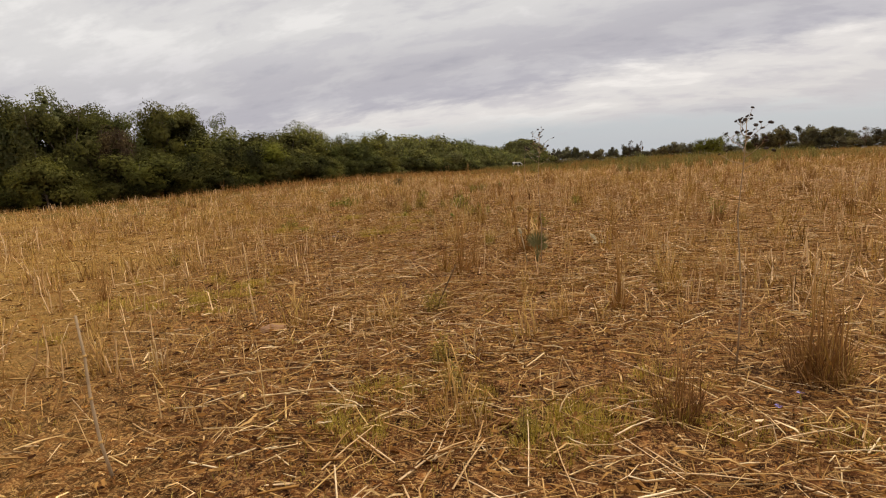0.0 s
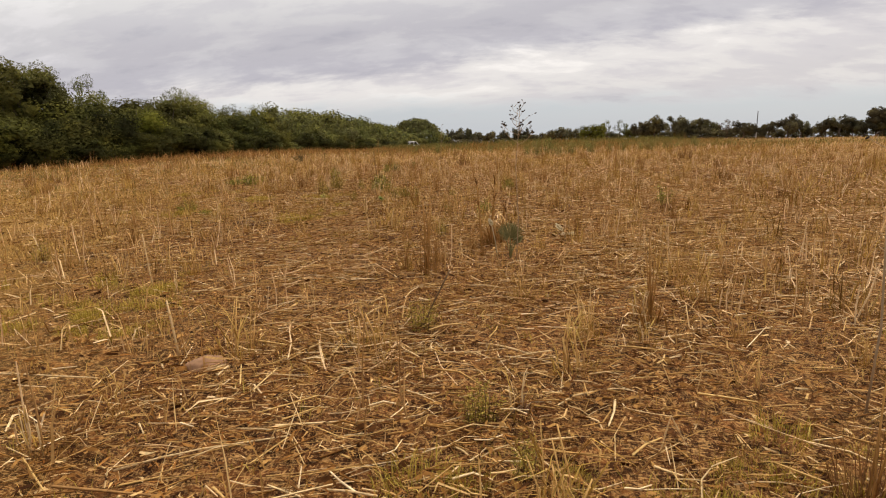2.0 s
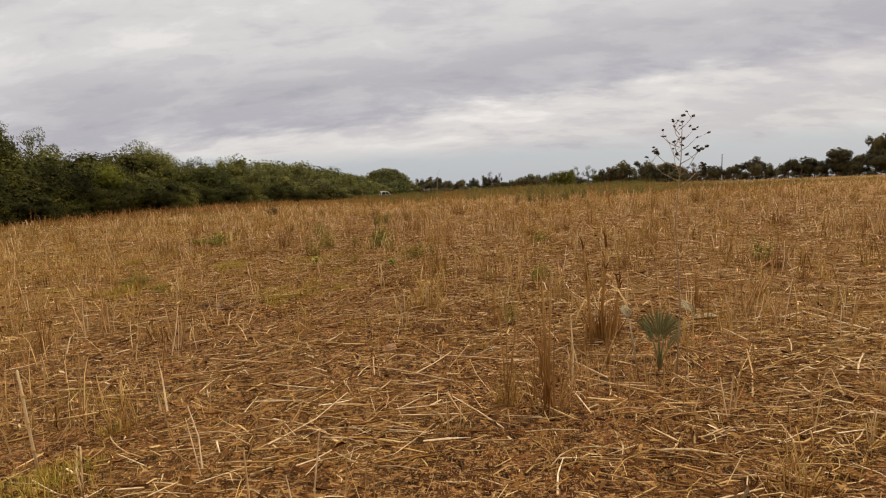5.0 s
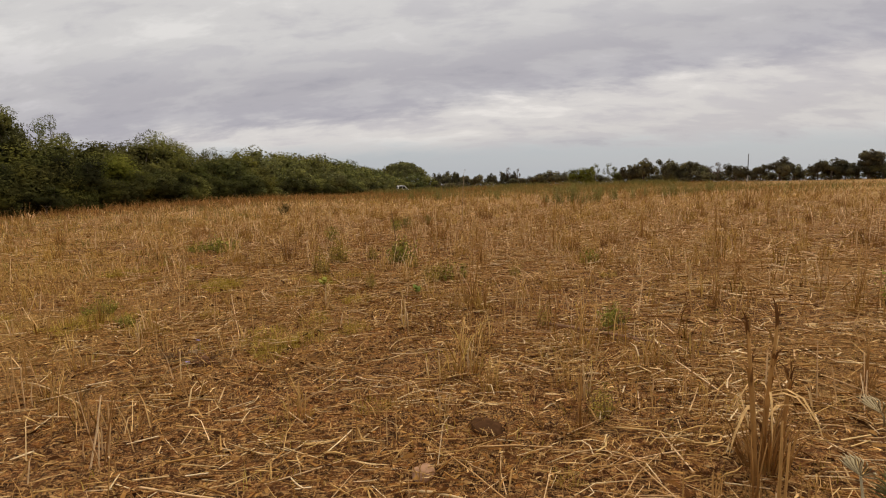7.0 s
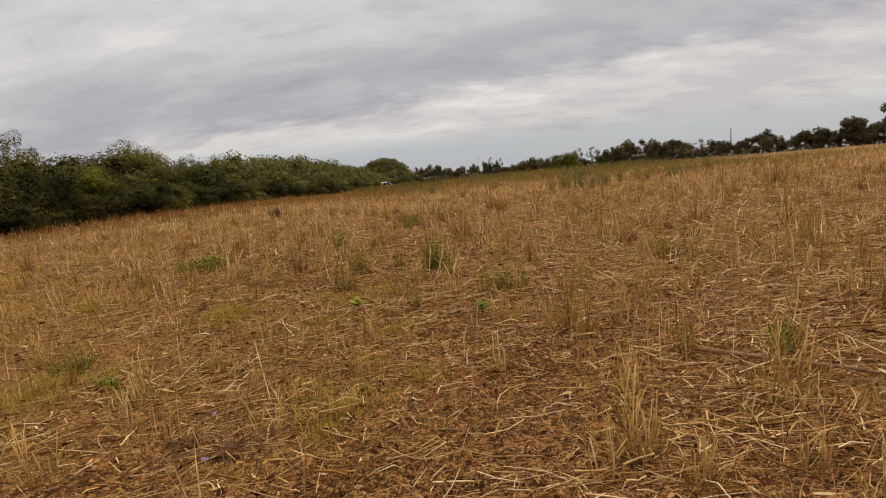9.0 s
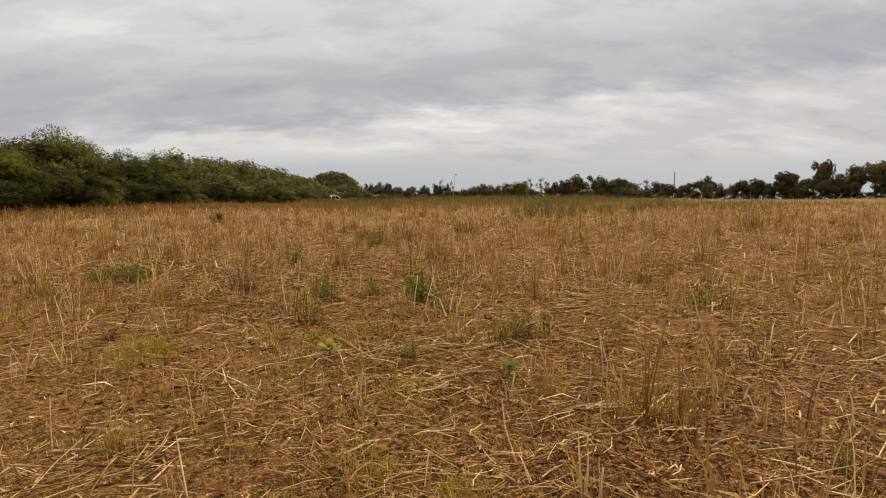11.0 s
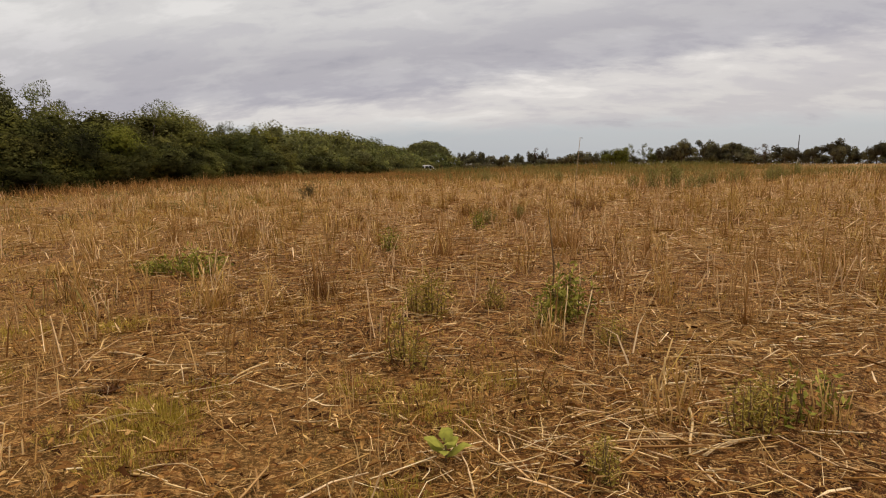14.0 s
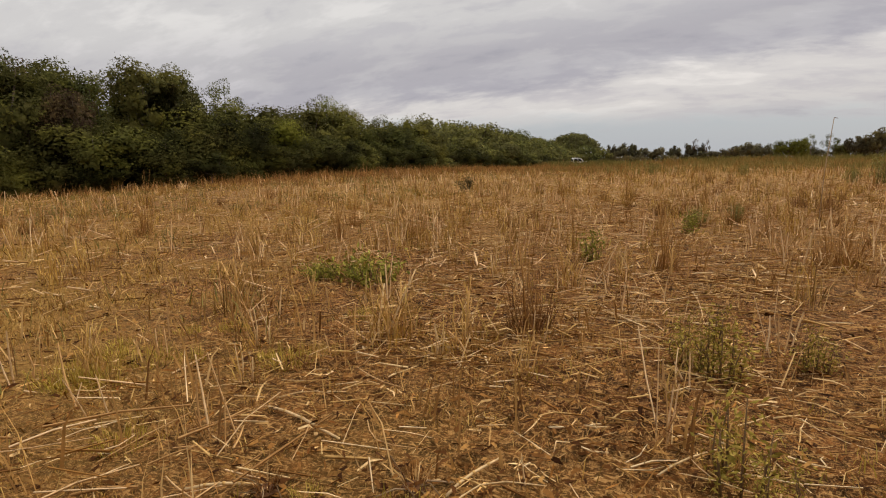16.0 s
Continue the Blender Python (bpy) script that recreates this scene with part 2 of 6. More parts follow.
SCRAP = plant_mat("crumpled_brown_leaf", [(0.0, (0.032, 0.0115, 0.0035)), (0.4, (0.11, 0.042, 0.011)), (0.8, (0.30, 0.137, 0.036)), (1.0, (0.44, 0.235, 0.07))], 0.85, 0.06)
DARKWEED = plant_mat("dark_shrub_leaf", [(0.0, (0.06, 0.048, 0.018)), (0.6, (0.12, 0.095, 0.036)), (1.0, (0.3, 0.21, 0.09))], 0.8, 0.06)
HUSK = plant_mat("pale_dry_leaf", [(0.0, (0.33, 0.17, 0.048)), (0.5, (0.60, 0.36, 0.135)), (0.85, (0.80, 0.545, 0.26)), (1.0, (0.95, 0.71, 0.42))], 0.8, 0.06)
YELLOWGREEN = plant_mat("yellow_green_grass", [(0.0, (0.28, 0.205, 0.026)), (0.5, (0.50, 0.365, 0.055)), (1.0, (0.72, 0.53, 0.14))], 0.8, 0.08)
DARKRUST = plant_mat("dark_brown_grass", [(0.0, (0.12, 0.052, 0.02)), (0.5, (0.24, 0.115, 0.038)), (1.0, (0.42, 0.23, 0.075))], 0.8, 0.08)
OLIVE = plant_mat("olive_weeds", [(0.0, (0.125, 0.112, 0.03)), (0.5, (0.215, 0.188, 0.05)), (1.0, (0.34, 0.27, 0.085))], 0.8, 0.08)
GREENOLIVE = plant_mat("feathery_green_weed", [(0.0, (0.15, 0.15, 0.04)), (0.5, (0.235, 0.235, 0.06)), (1.0, (0.36, 0.33, 0.095))], 0.8, 0.08)
WEED = plant_mat("green_weed_leaf", [(0.0, (0.13, 0.13, 0.021)), (0.5, (0.25, 0.24, 0.036)), (1.0, (0.43, 0.375, 0.07))], 0.8, 0.08)
THINWEED = plant_mat("thin_weed_leaf", [(0.0, (0.20, 0.155, 0.026)), (0.5, (0.34, 0.255, 0.045)), (1.0, (0.52, 0.38, 0.085))], 0.8, 0.08)
BROADLEAF = plant_mat("bright_broad_leaf", [(0.0, (0.095, 0.125, 0.013)), (1.0, (0.165, 0.195, 0.026))], 0.7, 0.1)
PALMLEAF = plant_mat("grey_green_palm_leaf", [(0.0, (0.15, 0.14, 0.055)), (1.0, (0.27, 0.24, 0.10))], 0.8, 0.08)
DEADPALM = plant_mat("bleached_palm_leaf", [(0.0, (0.36, 0.29, 0.17)), (1.0, (0.52, 0.43, 0.26))], 0.8, 0.08)
STEM = plant_mat("brown_stem", [(0.0, (0.12, 0.07, 0.035)), (1.0, (0.22, 0.14, 0.07))], 0.8, 0.08)
PALESTEM = plant_mat("grey_straw_stem", [(0.0, (0.32, 0.215, 0.12)), (1.0, (0.46, 0.33, 0.20))], 0.8, 0.08)
SEED = plant_mat("dark_seed_head", [(0.0, (0.025, 0.02, 0.016)), (1.0, (0.07, 0.052, 0.04))], 0.85, 0.1)


def leaf_mat(name, stops):
    m = Mat(name, 0.8, 0.04)
    col = m.ramp(m.island(), stops)
    tree = m.ramp(m.each(), [(0.0, (0.66, 0.70, 0.64)), (0.25, (0.95, 0.92, 0.85)), (0.5, (1.18, 1.12, 0.86)), (0.7, (0.95, 1.02, 0.9)), (0.85, (1.22, 1.2, 0.92)), (1.0, (0.78, 0.86, 0.8))])
    col = m.mix(1.0, col, tree, "MULTIPLY")
    place = m.node("ShaderNodeNewGeometry").outputs["Position"]
    # dark blotches paint in shaded recesses, light ones are yellow-green foliage
    clump = m.ramp(m.noise(0.55, 3, vec=place), [(0.37, (0.58, 0.54, 0.5)), (0.5, (0.96, 0.95, 0.92)), (0.63, (1.45, 1.4, 1.02))])
    col = m.mix(1.0, col, clump, "MULTIPLY")
    m.colour(col)
    thin = m.node("ShaderNodeBsdfTranslucent")
    m.link(col, thin.inputs[0])
    both = m.node("ShaderNodeMixShader")
    both.inputs[0].default_value = 0.4
    m.link(m.b.outputs[0], both.inputs[1])
    m.link(thin.outputs[0], both.inputs[2])
    m.link(both.outputs[0], m.t.nodes["Material Output"].inputs[0])
    return m.m


LEAF = leaf_mat("hedge_leaf", [(0.0, (0.083, 0.08, 0.026)), (0.5, (0.105, 0.101, 0.033)), (0.9, (0.132, 0.124, 0.041)), (1.0, (0.162, 0.145, 0.052))])
LIGHTLEAF = leaf_mat("pale_airy_leaf", [(0.0, (0.10, 0.104, 0.043)), (0.6, (0.155, 0.16, 0.07)), (1.0, (0.22, 0.215, 0.11))])
# aerial haze is painted into these two far leaves: paler and greyer
HAZYLEAF = leaf_mat("hazed_far_hedge_leaf", [(0.0, (0.112, 0.114, 0.045)), (0.5, (0.142, 0.143, 0.056)), (1.0, (0.19, 0.184, 0.075))])
DARKLEAF = leaf_mat("hazed_far_tree_leaf", [(0.0, (0.096, 0.083, 0.054)), (0.6, (0.125, 0.108, 0.069)), (1.0, (0.16, 0.138, 0.087))])
# hedge leaf darkened to stand in for shade in recesses and at the foot
SHADELEAF = leaf_mat("shaded_hedge_leaf", [(0.0, (0.036, 0.036, 0.012)), (0.6, (0.054, 0.053, 0.018)), (1.0, (0.08, 0.077, 0.028))])
YELLOWLEAF = leaf_mat("yellow_green_leaf", [(0.0, (0.095, 0.094, 0.02)), (0.6, (0.128, 0.125, 0.028)), (1.0, (0.17, 0.158, 0.042))])
# brown leaf of the farthest trees, lightened and greyed to paint in haze
HAZYBROWN = leaf_mat("hazed_brown_far_leaf", [(0.0, (0.115, 0.10, 0.072)), (0.6, (0.145, 0.127, 0.09)), (1.0, (0.185, 0.16, 0.11))])
BROWNLEAF = leaf_mat("withered_brown_leaf", [(0.0, (0.075, 0.046, 0.034)), (0.6, (0.105, 0.068, 0.046)), (1.0, (0.15, 0.105, 0.065))])
BARK = Mat("grey_brown_bark", 0.9, 0.1)
BARK.colour(BARK.ramp(BARK.noise(6, 5, stretch=(1, 1, 0.2)), [(0.3, (0.07, 0.05, 0.035)), (0.7, (0.20, 0.16, 0.12))]))
BARK = BARK.m


def plain(name, col, rough=0.5, spec=0.5, metal=0.0, var=0.12, scale=5.0):
    m = Mat(name, rough, spec, metal)
    lo, hi = tuple(v * (1 - var) for v in col), tuple(min(1, v * (1 + var)) for v in col)
    return m.colour(m.ramp(m.noise(scale, 5), [(0.3, lo), (0.7, hi)])).m


PAINT = plain("white_car_paint", (0.82, 0.78, 0.72), 0.5, 0.5, 0, 0.05)
GLASS = plain("dark_car_glass", (0.02, 0.022, 0.025), 0.6, 0.05, 0, 0.05)
RUBBER = plain("black_rubber", (0.03, 0.03, 0.03), 0.85, 0.2)
STEEL = plain("grey_wheel_steel", (0.45, 0.45, 0.46), 0.4, 0.5, 0.7)
TRIM = plain("black_plastic", (0.04, 0.04, 0.04), 0.6, 0.3)
LAMP_RED = plain("red_lamp_glass", (0.35, 0.02, 0.02), 0.2, 0.5)
LAMP_CLEAR = plain("clear_lamp_glass", (0.7, 0.7, 0.68), 0.15, 0.5)
POLE_DARK = plain("weathered_pole", (0.10, 0.085, 0.07), 0.85, 0.2)
POLE_PALE = plain("whitewashed_pole", (0.62, 0.60, 0.56), 0.8, 0.2)
STONE = plain("pale_earthy_stone", (0.35, 0.19, 0.10), 0.9, 0.15, 0, 0.35, 14.0)
EARTH = plain("dark_root_earth", (0.13, 0.06, 0.026), 0.95, 0.1, 0, 0.5, 24.0)
DUNG = plain("dark_dry_dung", (0.075, 0.036, 0.016), 1.0, 0.0, 0, 0.4, 20.0)
LOG = plain("grey_brown_branch", (0.25, 0.135, 0.07), 0.9, 0.15, 0, 0.55, 22.0)
BLOSSOM = plain("violet_blossom", (0.34, 0.28, 0.60), 0.6, 0.2)

# ---- shared builders ----


def hollow(x, y):
    """How far the ground sinks before the near end of the hedge."""
    return 0.62 * np.exp(-(((x + 40.0) / 10.5) ** 2 + ((y - 30.0) / 10.0) ** 2))


def clods(x, y):
    """Crumbled clods and tussocks, some 10 to 30 cm across and a few centimetres high."""
    u = x + 0.05 * np.sin(7.3 * y) + 0.03 * np.sin(17.0 * y + 1.0)
    v = y + 0.05 * np.sin(6.1 * x + 2.0) + 0.03 * np.sin(19.0 * x)
    a = np.sin(21.0 * u + 9.0 * v) * np.sin(18.0 * v - 8.0 * u + 1.7)
    b = np.sin(33.0 * u - 24.0 * v + 0.6) * np.sin(37.0 * v + 15.0 * u)
    rough = 0.35 + 0.65 * np.clip(0.5 + 0.8 * np.sin(2.3 * u + 0.9 * v) * np.sin(1.9 * v - 1.1 * u + 0.4), 0, 1)
    return rough * (0.020 * np.clip(a + 0.25, -0.6, 1) + 0.011 * b)


def ground_z(x, y):
    """The field's height: nearly level along the walk, falling gently away towards the trees."""
    x, y = np.asarray(x, float), np.asarray(y, float)
    dx, dy = x + 3.0, y - 8.0
    r, az = np.hypot(dx, dy), np.degrees(np.arctan2(dx, dy))
    slope = np.interp(az, [-120, -60, -25, -10, 0, 10, 25, 33, 40, 120], [0.0165, 0.018, 0.020, 0.029, 0.020, 0.0185, 0.0165, 0.0140, 0.0095, 0.0095])
    fall = np.where(r < 15, 0, np.where(r < 35, (r - 15) ** 2 / 40, r - 25))
    brink = np.interp(az, [-12, 0, 12, 24, 42], [222, 216, 184, 157, 147])
    fall = fall + np.clip(r - brink, 0, 5000) * 1.0
    fade = np.exp(-((r / 45) ** 2))
    bump = 0.016 * np.sin(1.3 * x + 0.5) * np.sin(1.1 * y + 1.2) + 0.009 * np.sin(3.1 * x + 2.2 * y) + 0.006 * np.sin(5.3 * x - 3.7 * y + 1)
    swell = 0.10 * np.sin(0.11 * x + 0.7) * np.sin(0.09 * y) * np.clip((r - 25) / 20, 0, 1)
    return -slope * fall + bump * fade + swell - hollow(x, y) + clods(x, y) * np.exp(-((r / 14) ** 4))


def gz(x, y):
    return float(ground_z(x, y))


def mesh_np(name, verts, tris, material, smooth=False, normals=None):
    """A mesh from arrays of vertices and triangles, with soft normals of its own where they are given."""
    verts, tris = np.asarray(verts, np.float32).reshape(-1, 3), np.asarray(tris, np.int32).reshape(-1, 3)
    me = bpy.data.meshes.new(name)
    me.vertices.add(len(verts))
    me.vertices.foreach_set("co", verts.ravel())
    me.loops.add(tris.size)
    me.loops.foreach_set("vertex_index", tris.ravel())
    me.polygons.add(len(tris))
    me.polygons.foreach_set("loop_start", np.arange(0, tris.size, 3, dtype=np.int32))
    me.update(calc_edges=True)
    me.materials.append(material)
    if smooth:
        me.polygons.foreach_set("use_smooth", np.ones(len(tris), bool))
    if normals is not None:
        me.normals_split_custom_set_from_vertices(normals.tolist())
    return me


def leaf_cloud(name, spots, size, out, stray, material, rs, long=1.5):
    """Three-cornered leaves at the spots, roughly facing out, shaded softly as one mass of foliage."""
    n = len(spots)
    out = out / (np.linalg.norm(out, axis=1, keepdims=True) + 1e-9)
    face = out + rs.normal(size=(n, 3)) * stray * 0.58
    face /= np.linalg.norm(face, axis=1, keepdims=True) + 1e-9
    a = np.cross(face, rs.normal(size=(n, 3)))
    a /= np.linalg.norm(a, axis=1, keepdims=True) + 1e-9
    b = np.cross(face, a)
    k = np.asarray(size)[:, None] / 2
    v = np.stack([spots - a * k * long, spots + a * k * long * 0.6 - b * k, spots + a * k * long * 0.6 + b * k], 1)
    turned = np.einsum("ij,ij->i", np.cross(v[:, 1] - v[:, 0], v[:, 2] - v[:, 0]), out) < 0
    v[turned] = v[turned][:, ::-1]
    soft = out + 0.2 * face
    soft /= np.linalg.norm(soft, axis=1, keepdims=True)
    return mesh_np(name, v.reshape(-1, 3), np.arange(3 * n).reshape(-1, 3), material, True, np.repeat(soft, 3, 0))


def part(name, data, material, parent, label=""):
    """Links a mesh, or a bmesh, as one part under a thing or a part."""
    if isinstance(data, bmesh.types.BMesh):
        me = bpy.data.meshes.new(name)
        data.to_mesh(me)
        data.free()
        me.materials.append(material)
        data = me
    ob = new(name, data)
    ob.parent = parent
    return tagged(ob, label)


def thing(name, label, category, m=None, group=""):
    ob = tagged(new(name), label, category, group)
    ob.empty_display_size = 0.1
    if m is not None:
        ob.matrix_basis = m
    return ob


def stack(n, per, local):
    """Triangle indices of n pieces with per vertices each."""
    local = np.asarray(local)
    return (np.arange(n)[:, None, None] * per + local[None]).reshape(-1, 3)


def blades(base, height, width, az, lean, rs):
    """Curved tapering grass blades: five vertices and three triangles each."""
    n = len(base)
    face = rs.uniform(0, 2 * np.pi, n)
    side = np.stack([np.cos(face), np.sin(face), np.zeros(n)], 1) * (np.asarray(width) / 2)[:, None]
    way = np.stack([np.cos(az), np.sin(az), np.zeros(n)], 1)
    h, l = np.asarray(height)[:, None], np.asarray(lean)[:, None]
    rise = np.sqrt(np.clip(1 - (0.85 * l) ** 2, 0.05, 1))
    up_ = np.array([0, 0, 1.0])
    mid = base + up_ * h * 0.58 * np.sqrt(np.clip(1 - (0.4 * l) ** 2, 0.1, 1)) + way * h * l * 0.3
    tip = base + up_ * h * rise + way * h * l * 0.85
    v = np.stack([base - side, base + side, mid - side * 0.7, mid + side * 0.7, tip], 1)
    return v.reshape(-1, 3), stack(n, 5, [[0, 1, 3], [0, 3, 2], [2, 3, 4]])


def flakes(base, length, width, az, curl, rs):
    """Lying curled ribbons: five vertices and three triangles each."""
    n = len(base)
    L, k = np.asarray(length)[:, None], np.asarray(curl)[:, None]
    way = np.stack([np.cos(az), np.sin(az), rs.normal(0, 0.06, n)], 1)
    side = np.stack([-np.sin(az), np.cos(az), rs.normal(0, 0.5, n)], 1)
    w = side * (np.asarray(width) / 2)[:, None]
    lift = np.stack([np.zeros(n), np.zeros(n), np.abs(rs.normal(0, 0.06, n))], 1) * L
    mid = base + way * L * 0.5 + side * L * k * [1, 1, 0.2] + lift
    tip = base + way * L * (1 - np.abs(k)) + side * L * k * [0.4, 0.4, 0.1] * rs.normal(0, 1, n)[:, None]
    v = np.stack([base - w * 0.7, base + w * 0.7, mid - w, mid + w, tip], 1)
    return v.reshape(-1, 3), stack(n, 5, [[0, 1, 3], [0, 3, 2], [2, 3, 4]])


def straws(base, length, radius, az, pitch, bend=None):
    """Thin three-sided stalks, with a bend in the middle where bend is given."""
    n = len(base)
    c, s = np.cos(az), np.sin(az)
    cp, sp = np.cos(pitch), np.sin(pitch)
    axis = np.stack([c * cp, s * cp, sp], 1)
    p = np.stack([-s, c, np.zeros(n)], 1)
    q = np.cross(axis, p)
    L, R = np.asarray(length)[:, None], np.asarray(radius)[:, None]
    stops = [(base, 1.0), (base + axis * L, 0.7)]
    if bend is not None:
        stops.insert(1, (base + axis * L * 0.5 + (p + q * 0.4) * (L * np.asarray(bend)[:, None]), 0.9))
    rings = [centre + (p * np.cos(a) + q * np.sin(a)) * R * k for centre, k in stops for a in (0.5, 2.6, 4.7)]
    local = []
    for o in range(0, 3 * len(stops) - 3, 3):
        for k in range(3):
            a, b = o + k, o + (k + 1) % 3
            local += [[a, b, b + 3], [a, b + 3, a + 3]]
    return np.stack(rings, 1).reshape(-1, 3), stack(n, 3 * len(stops), local)


def join(*pieces):
    vs, ts, k = [], [], 0
    for v, t in pieces:
        vs.append(np.asarray(v, float).reshape(-1, 3))
        ts.append(np.asarray(t).reshape(-1, 3) + k)
        k += len(vs[-1])
    return np.concatenate(vs), np.concatenate(ts)


def tube(points, radii, sides=6):
    """A capped tube along a polyline."""
    pts = [Vector(p) for p in points]
    v, t = [], []
    for i, p in enumerate(pts):
        d = (pts[min(i + 1, len(pts) - 1)] - pts[max(i - 1, 0)]).normalized()
        a = d.cross(Vector((0.31, 0.92, 0.24))).normalized()
        b = d.cross(a)
        for k in range(sides):
            ang = 2 * math.pi * k / sides
            v.append(tuple(p + (a * math.cos(ang) + b * math.sin(ang)) * radii[i]))
    for i in range(len(pts) - 1):
        for k in range(sides):
            a, b = i * sides + k, i * sides + (k + 1) % sides
            t += [(a, b, b + sides), (a, b + sides, a + sides)]
    for k in range(1, sides - 1):
        t += [(0, k + 1, k), ((len(pts) - 1) * sides, (len(pts) - 1) * sides + k, (len(pts) - 1) * sides + k + 1)]
    return np.array(v), np.array(t)


def leaves(centre, size, rs, flat=0.0, long=1.5):
    """Small folded leaves of four corners turned every way; flat pulls them level."""
    n = len(centre)
    a = rs.normal(size=(n, 3))
    b = rs.normal(size=(n, 3))
    a[:, 2] *= 1 - flat
    a /= np.linalg.norm(a, axis=1, keepdims=True) + 1e-9
    b = np.cross(a, b)
    b[:, 2] *= 1 - flat
    b /= np.linalg.norm(b, axis=1, keepdims=True) + 1e-9
    s = np.asarray(size)[:, None] / 2
    fold = np.cross(a, b) * s * 0.35
    v = np.stack([centre - a * s * long, centre - b * s * 0.8 + fold, centre + a * s * long, centre + b * s * 0.8 + fold], 1)
    return v.reshape(-1, 3), stack(n, 4, [[0, 1, 2], [0, 2, 3]])


def at_ground(x, y, turn=0.0, size=1.0, sink=0.0):
    return pose(x, y, gz(x, y) - sink, 0, 0, turn) @ Matrix.Diagonal((size, size, size, 1))


def near_walk(x, y):
    """How far a spot lies from the strip along which the ground is seen close by."""
    t = np.clip(y - 2.5, 0, 11.5)
    return np.hypot(x + 0.2 + 0.47 * t, y - 2.5 - t)


def patchy(x, y, k, a=0.0):
    """Slow patches over the field, 0 to 1."""
    w = np.sin(k * x + 1.3 + a) * np.sin(k * 0.8 * y + 0.4 + 2 * a) + 0.6 * np.sin(k * 2.1 * x - k * 1.7 * y + a) + 0.4 * np.sin(k * 3.9 * y + k * 2.3 * x + 2.0)
    return 1 / (1 + np.exp(-2.2 * w))


def turf(x, y):
    """Where golden turf takes the place of straw, to the walk's left."""
    return patchy(x, y, 0.6, 0.2) * np.clip((-x - 3.2 - 0.35 * y) / 2, 0, 1)


# ---- ground: one sheet to the horizon ----
def grid_lines(low, high, step, reach, rings=46):
    """Even lines between low and high, and ever wider ones from there out to the horizon."""
    grow = step * np.cumsum(1.235 ** np.arange(rings))
    grow = grow * np.linspace(1, reach / grow[-1], rings)
    return np.concatenate([low - grow[::-1], np.arange(low, high, step), high + grow])


gx = grid_lines(-9.4, 2.2, 0.068, 3000.0)
gy = grid_lines(2.0, 17.6, 0.068, 3000.0)
X, Y = np.meshgrid(gx, gy)
gv = np.stack([X, Y, ground_z(X, Y)], -1).reshape(-1, 3)
side = len(gx)
i0 = (np.arange(len(gy) - 1)[:, None] * side + np.arange(side - 1)[None]).ravel()
gt = np.concatenate([np.stack([i0, i0 + 1, i0 + side + 1], 1), np.stack([i0, i0 + side + 1, i0 + side], 1)])
ground = tagged(new("ground", mesh_np("ground", gv, gt, SOIL, True)), "reddish dry soil of a harvested field, littered with chaff", "ground", kind="structure")

# ---- trees ----


def crown_points(lobes, n, rs, low, axis_z):
    """Spots for leaves near the outsides of a number of lobes, and the way out of the crown at each."""
    lobes = np.asarray(lobes)
    weight = lobes[:, 3] ** 2
    pick = rs.choice(len(lobes), n, p=weight / weight.sum())
    d = rs.normal(size=(n, 3))
    d /= np.linalg.norm(d, axis=1, keepdims=True)
    rad = lobes[pick, 3] * rs.uniform(0.35, 1.0, n) ** 0.4 * (1 + 0.16 * np.abs(rs.normal(size=n)))
    p = lobes[pick, :3] + d * rad[:, None] * [1, 1, 0.85]
    whole = p - np.array((0, 0, axis_z))
    out = d + 0.7 * whole / (np.linalg.norm(whole, axis=1, keepdims=True) + 1e-9) + np.array((0, 0, 0.25))
    keep = p[:, 2] > low
    return p[keep], out[keep]


# leaves, their size, lowest leaf, lobes, lobe sizes, stem height, girth, stray
SHAPES = {"shrub": (5600, 0.10, 0.03, 26, (0.45, 1.05), 1.5, 0.09, 0.7), "mid_shrub": (3600, 0.125, 0.03, 24, (0.48, 1.05), 1.5, 0.09, 0.7), "far_shrub": (1800, 0.19, 0.03, 22, (0.5, 1.0), 1.5, 0.09, 0.7), "scrub": (900, 0.25, 0.03, 20, (0.45, 0.85), 1.5, 0.09, 0.8),
          "airy": (3600, 0.085, 1.0, 30, (0.28, 0.56), 3.0, 0.09, 1.2), "tall": (8600, 0.10, 0.2, 44, (0.38, 0.9), 2.6, 0.15, 0.75),
          "dome": (9000, 0.36, 0.3, 90, (0.8, 1.2), 2.6, 0.4, 0.5), "round": (3000, 0.24, 0.5, 30, (0.42, 0.85), 2.2, 0.15, 0.8), "flat_top": (2200, 0.24, 1.2, 22, (0.45, 0.8), 3.6, 0.14, 0.8), "thin": (700, 0.2, 1.2, 26, (0.3, 0.6), 3.4, 0.1, 1.3)}
LOW = ("shrub", "mid_shrub", "far_shrub", "scrub")


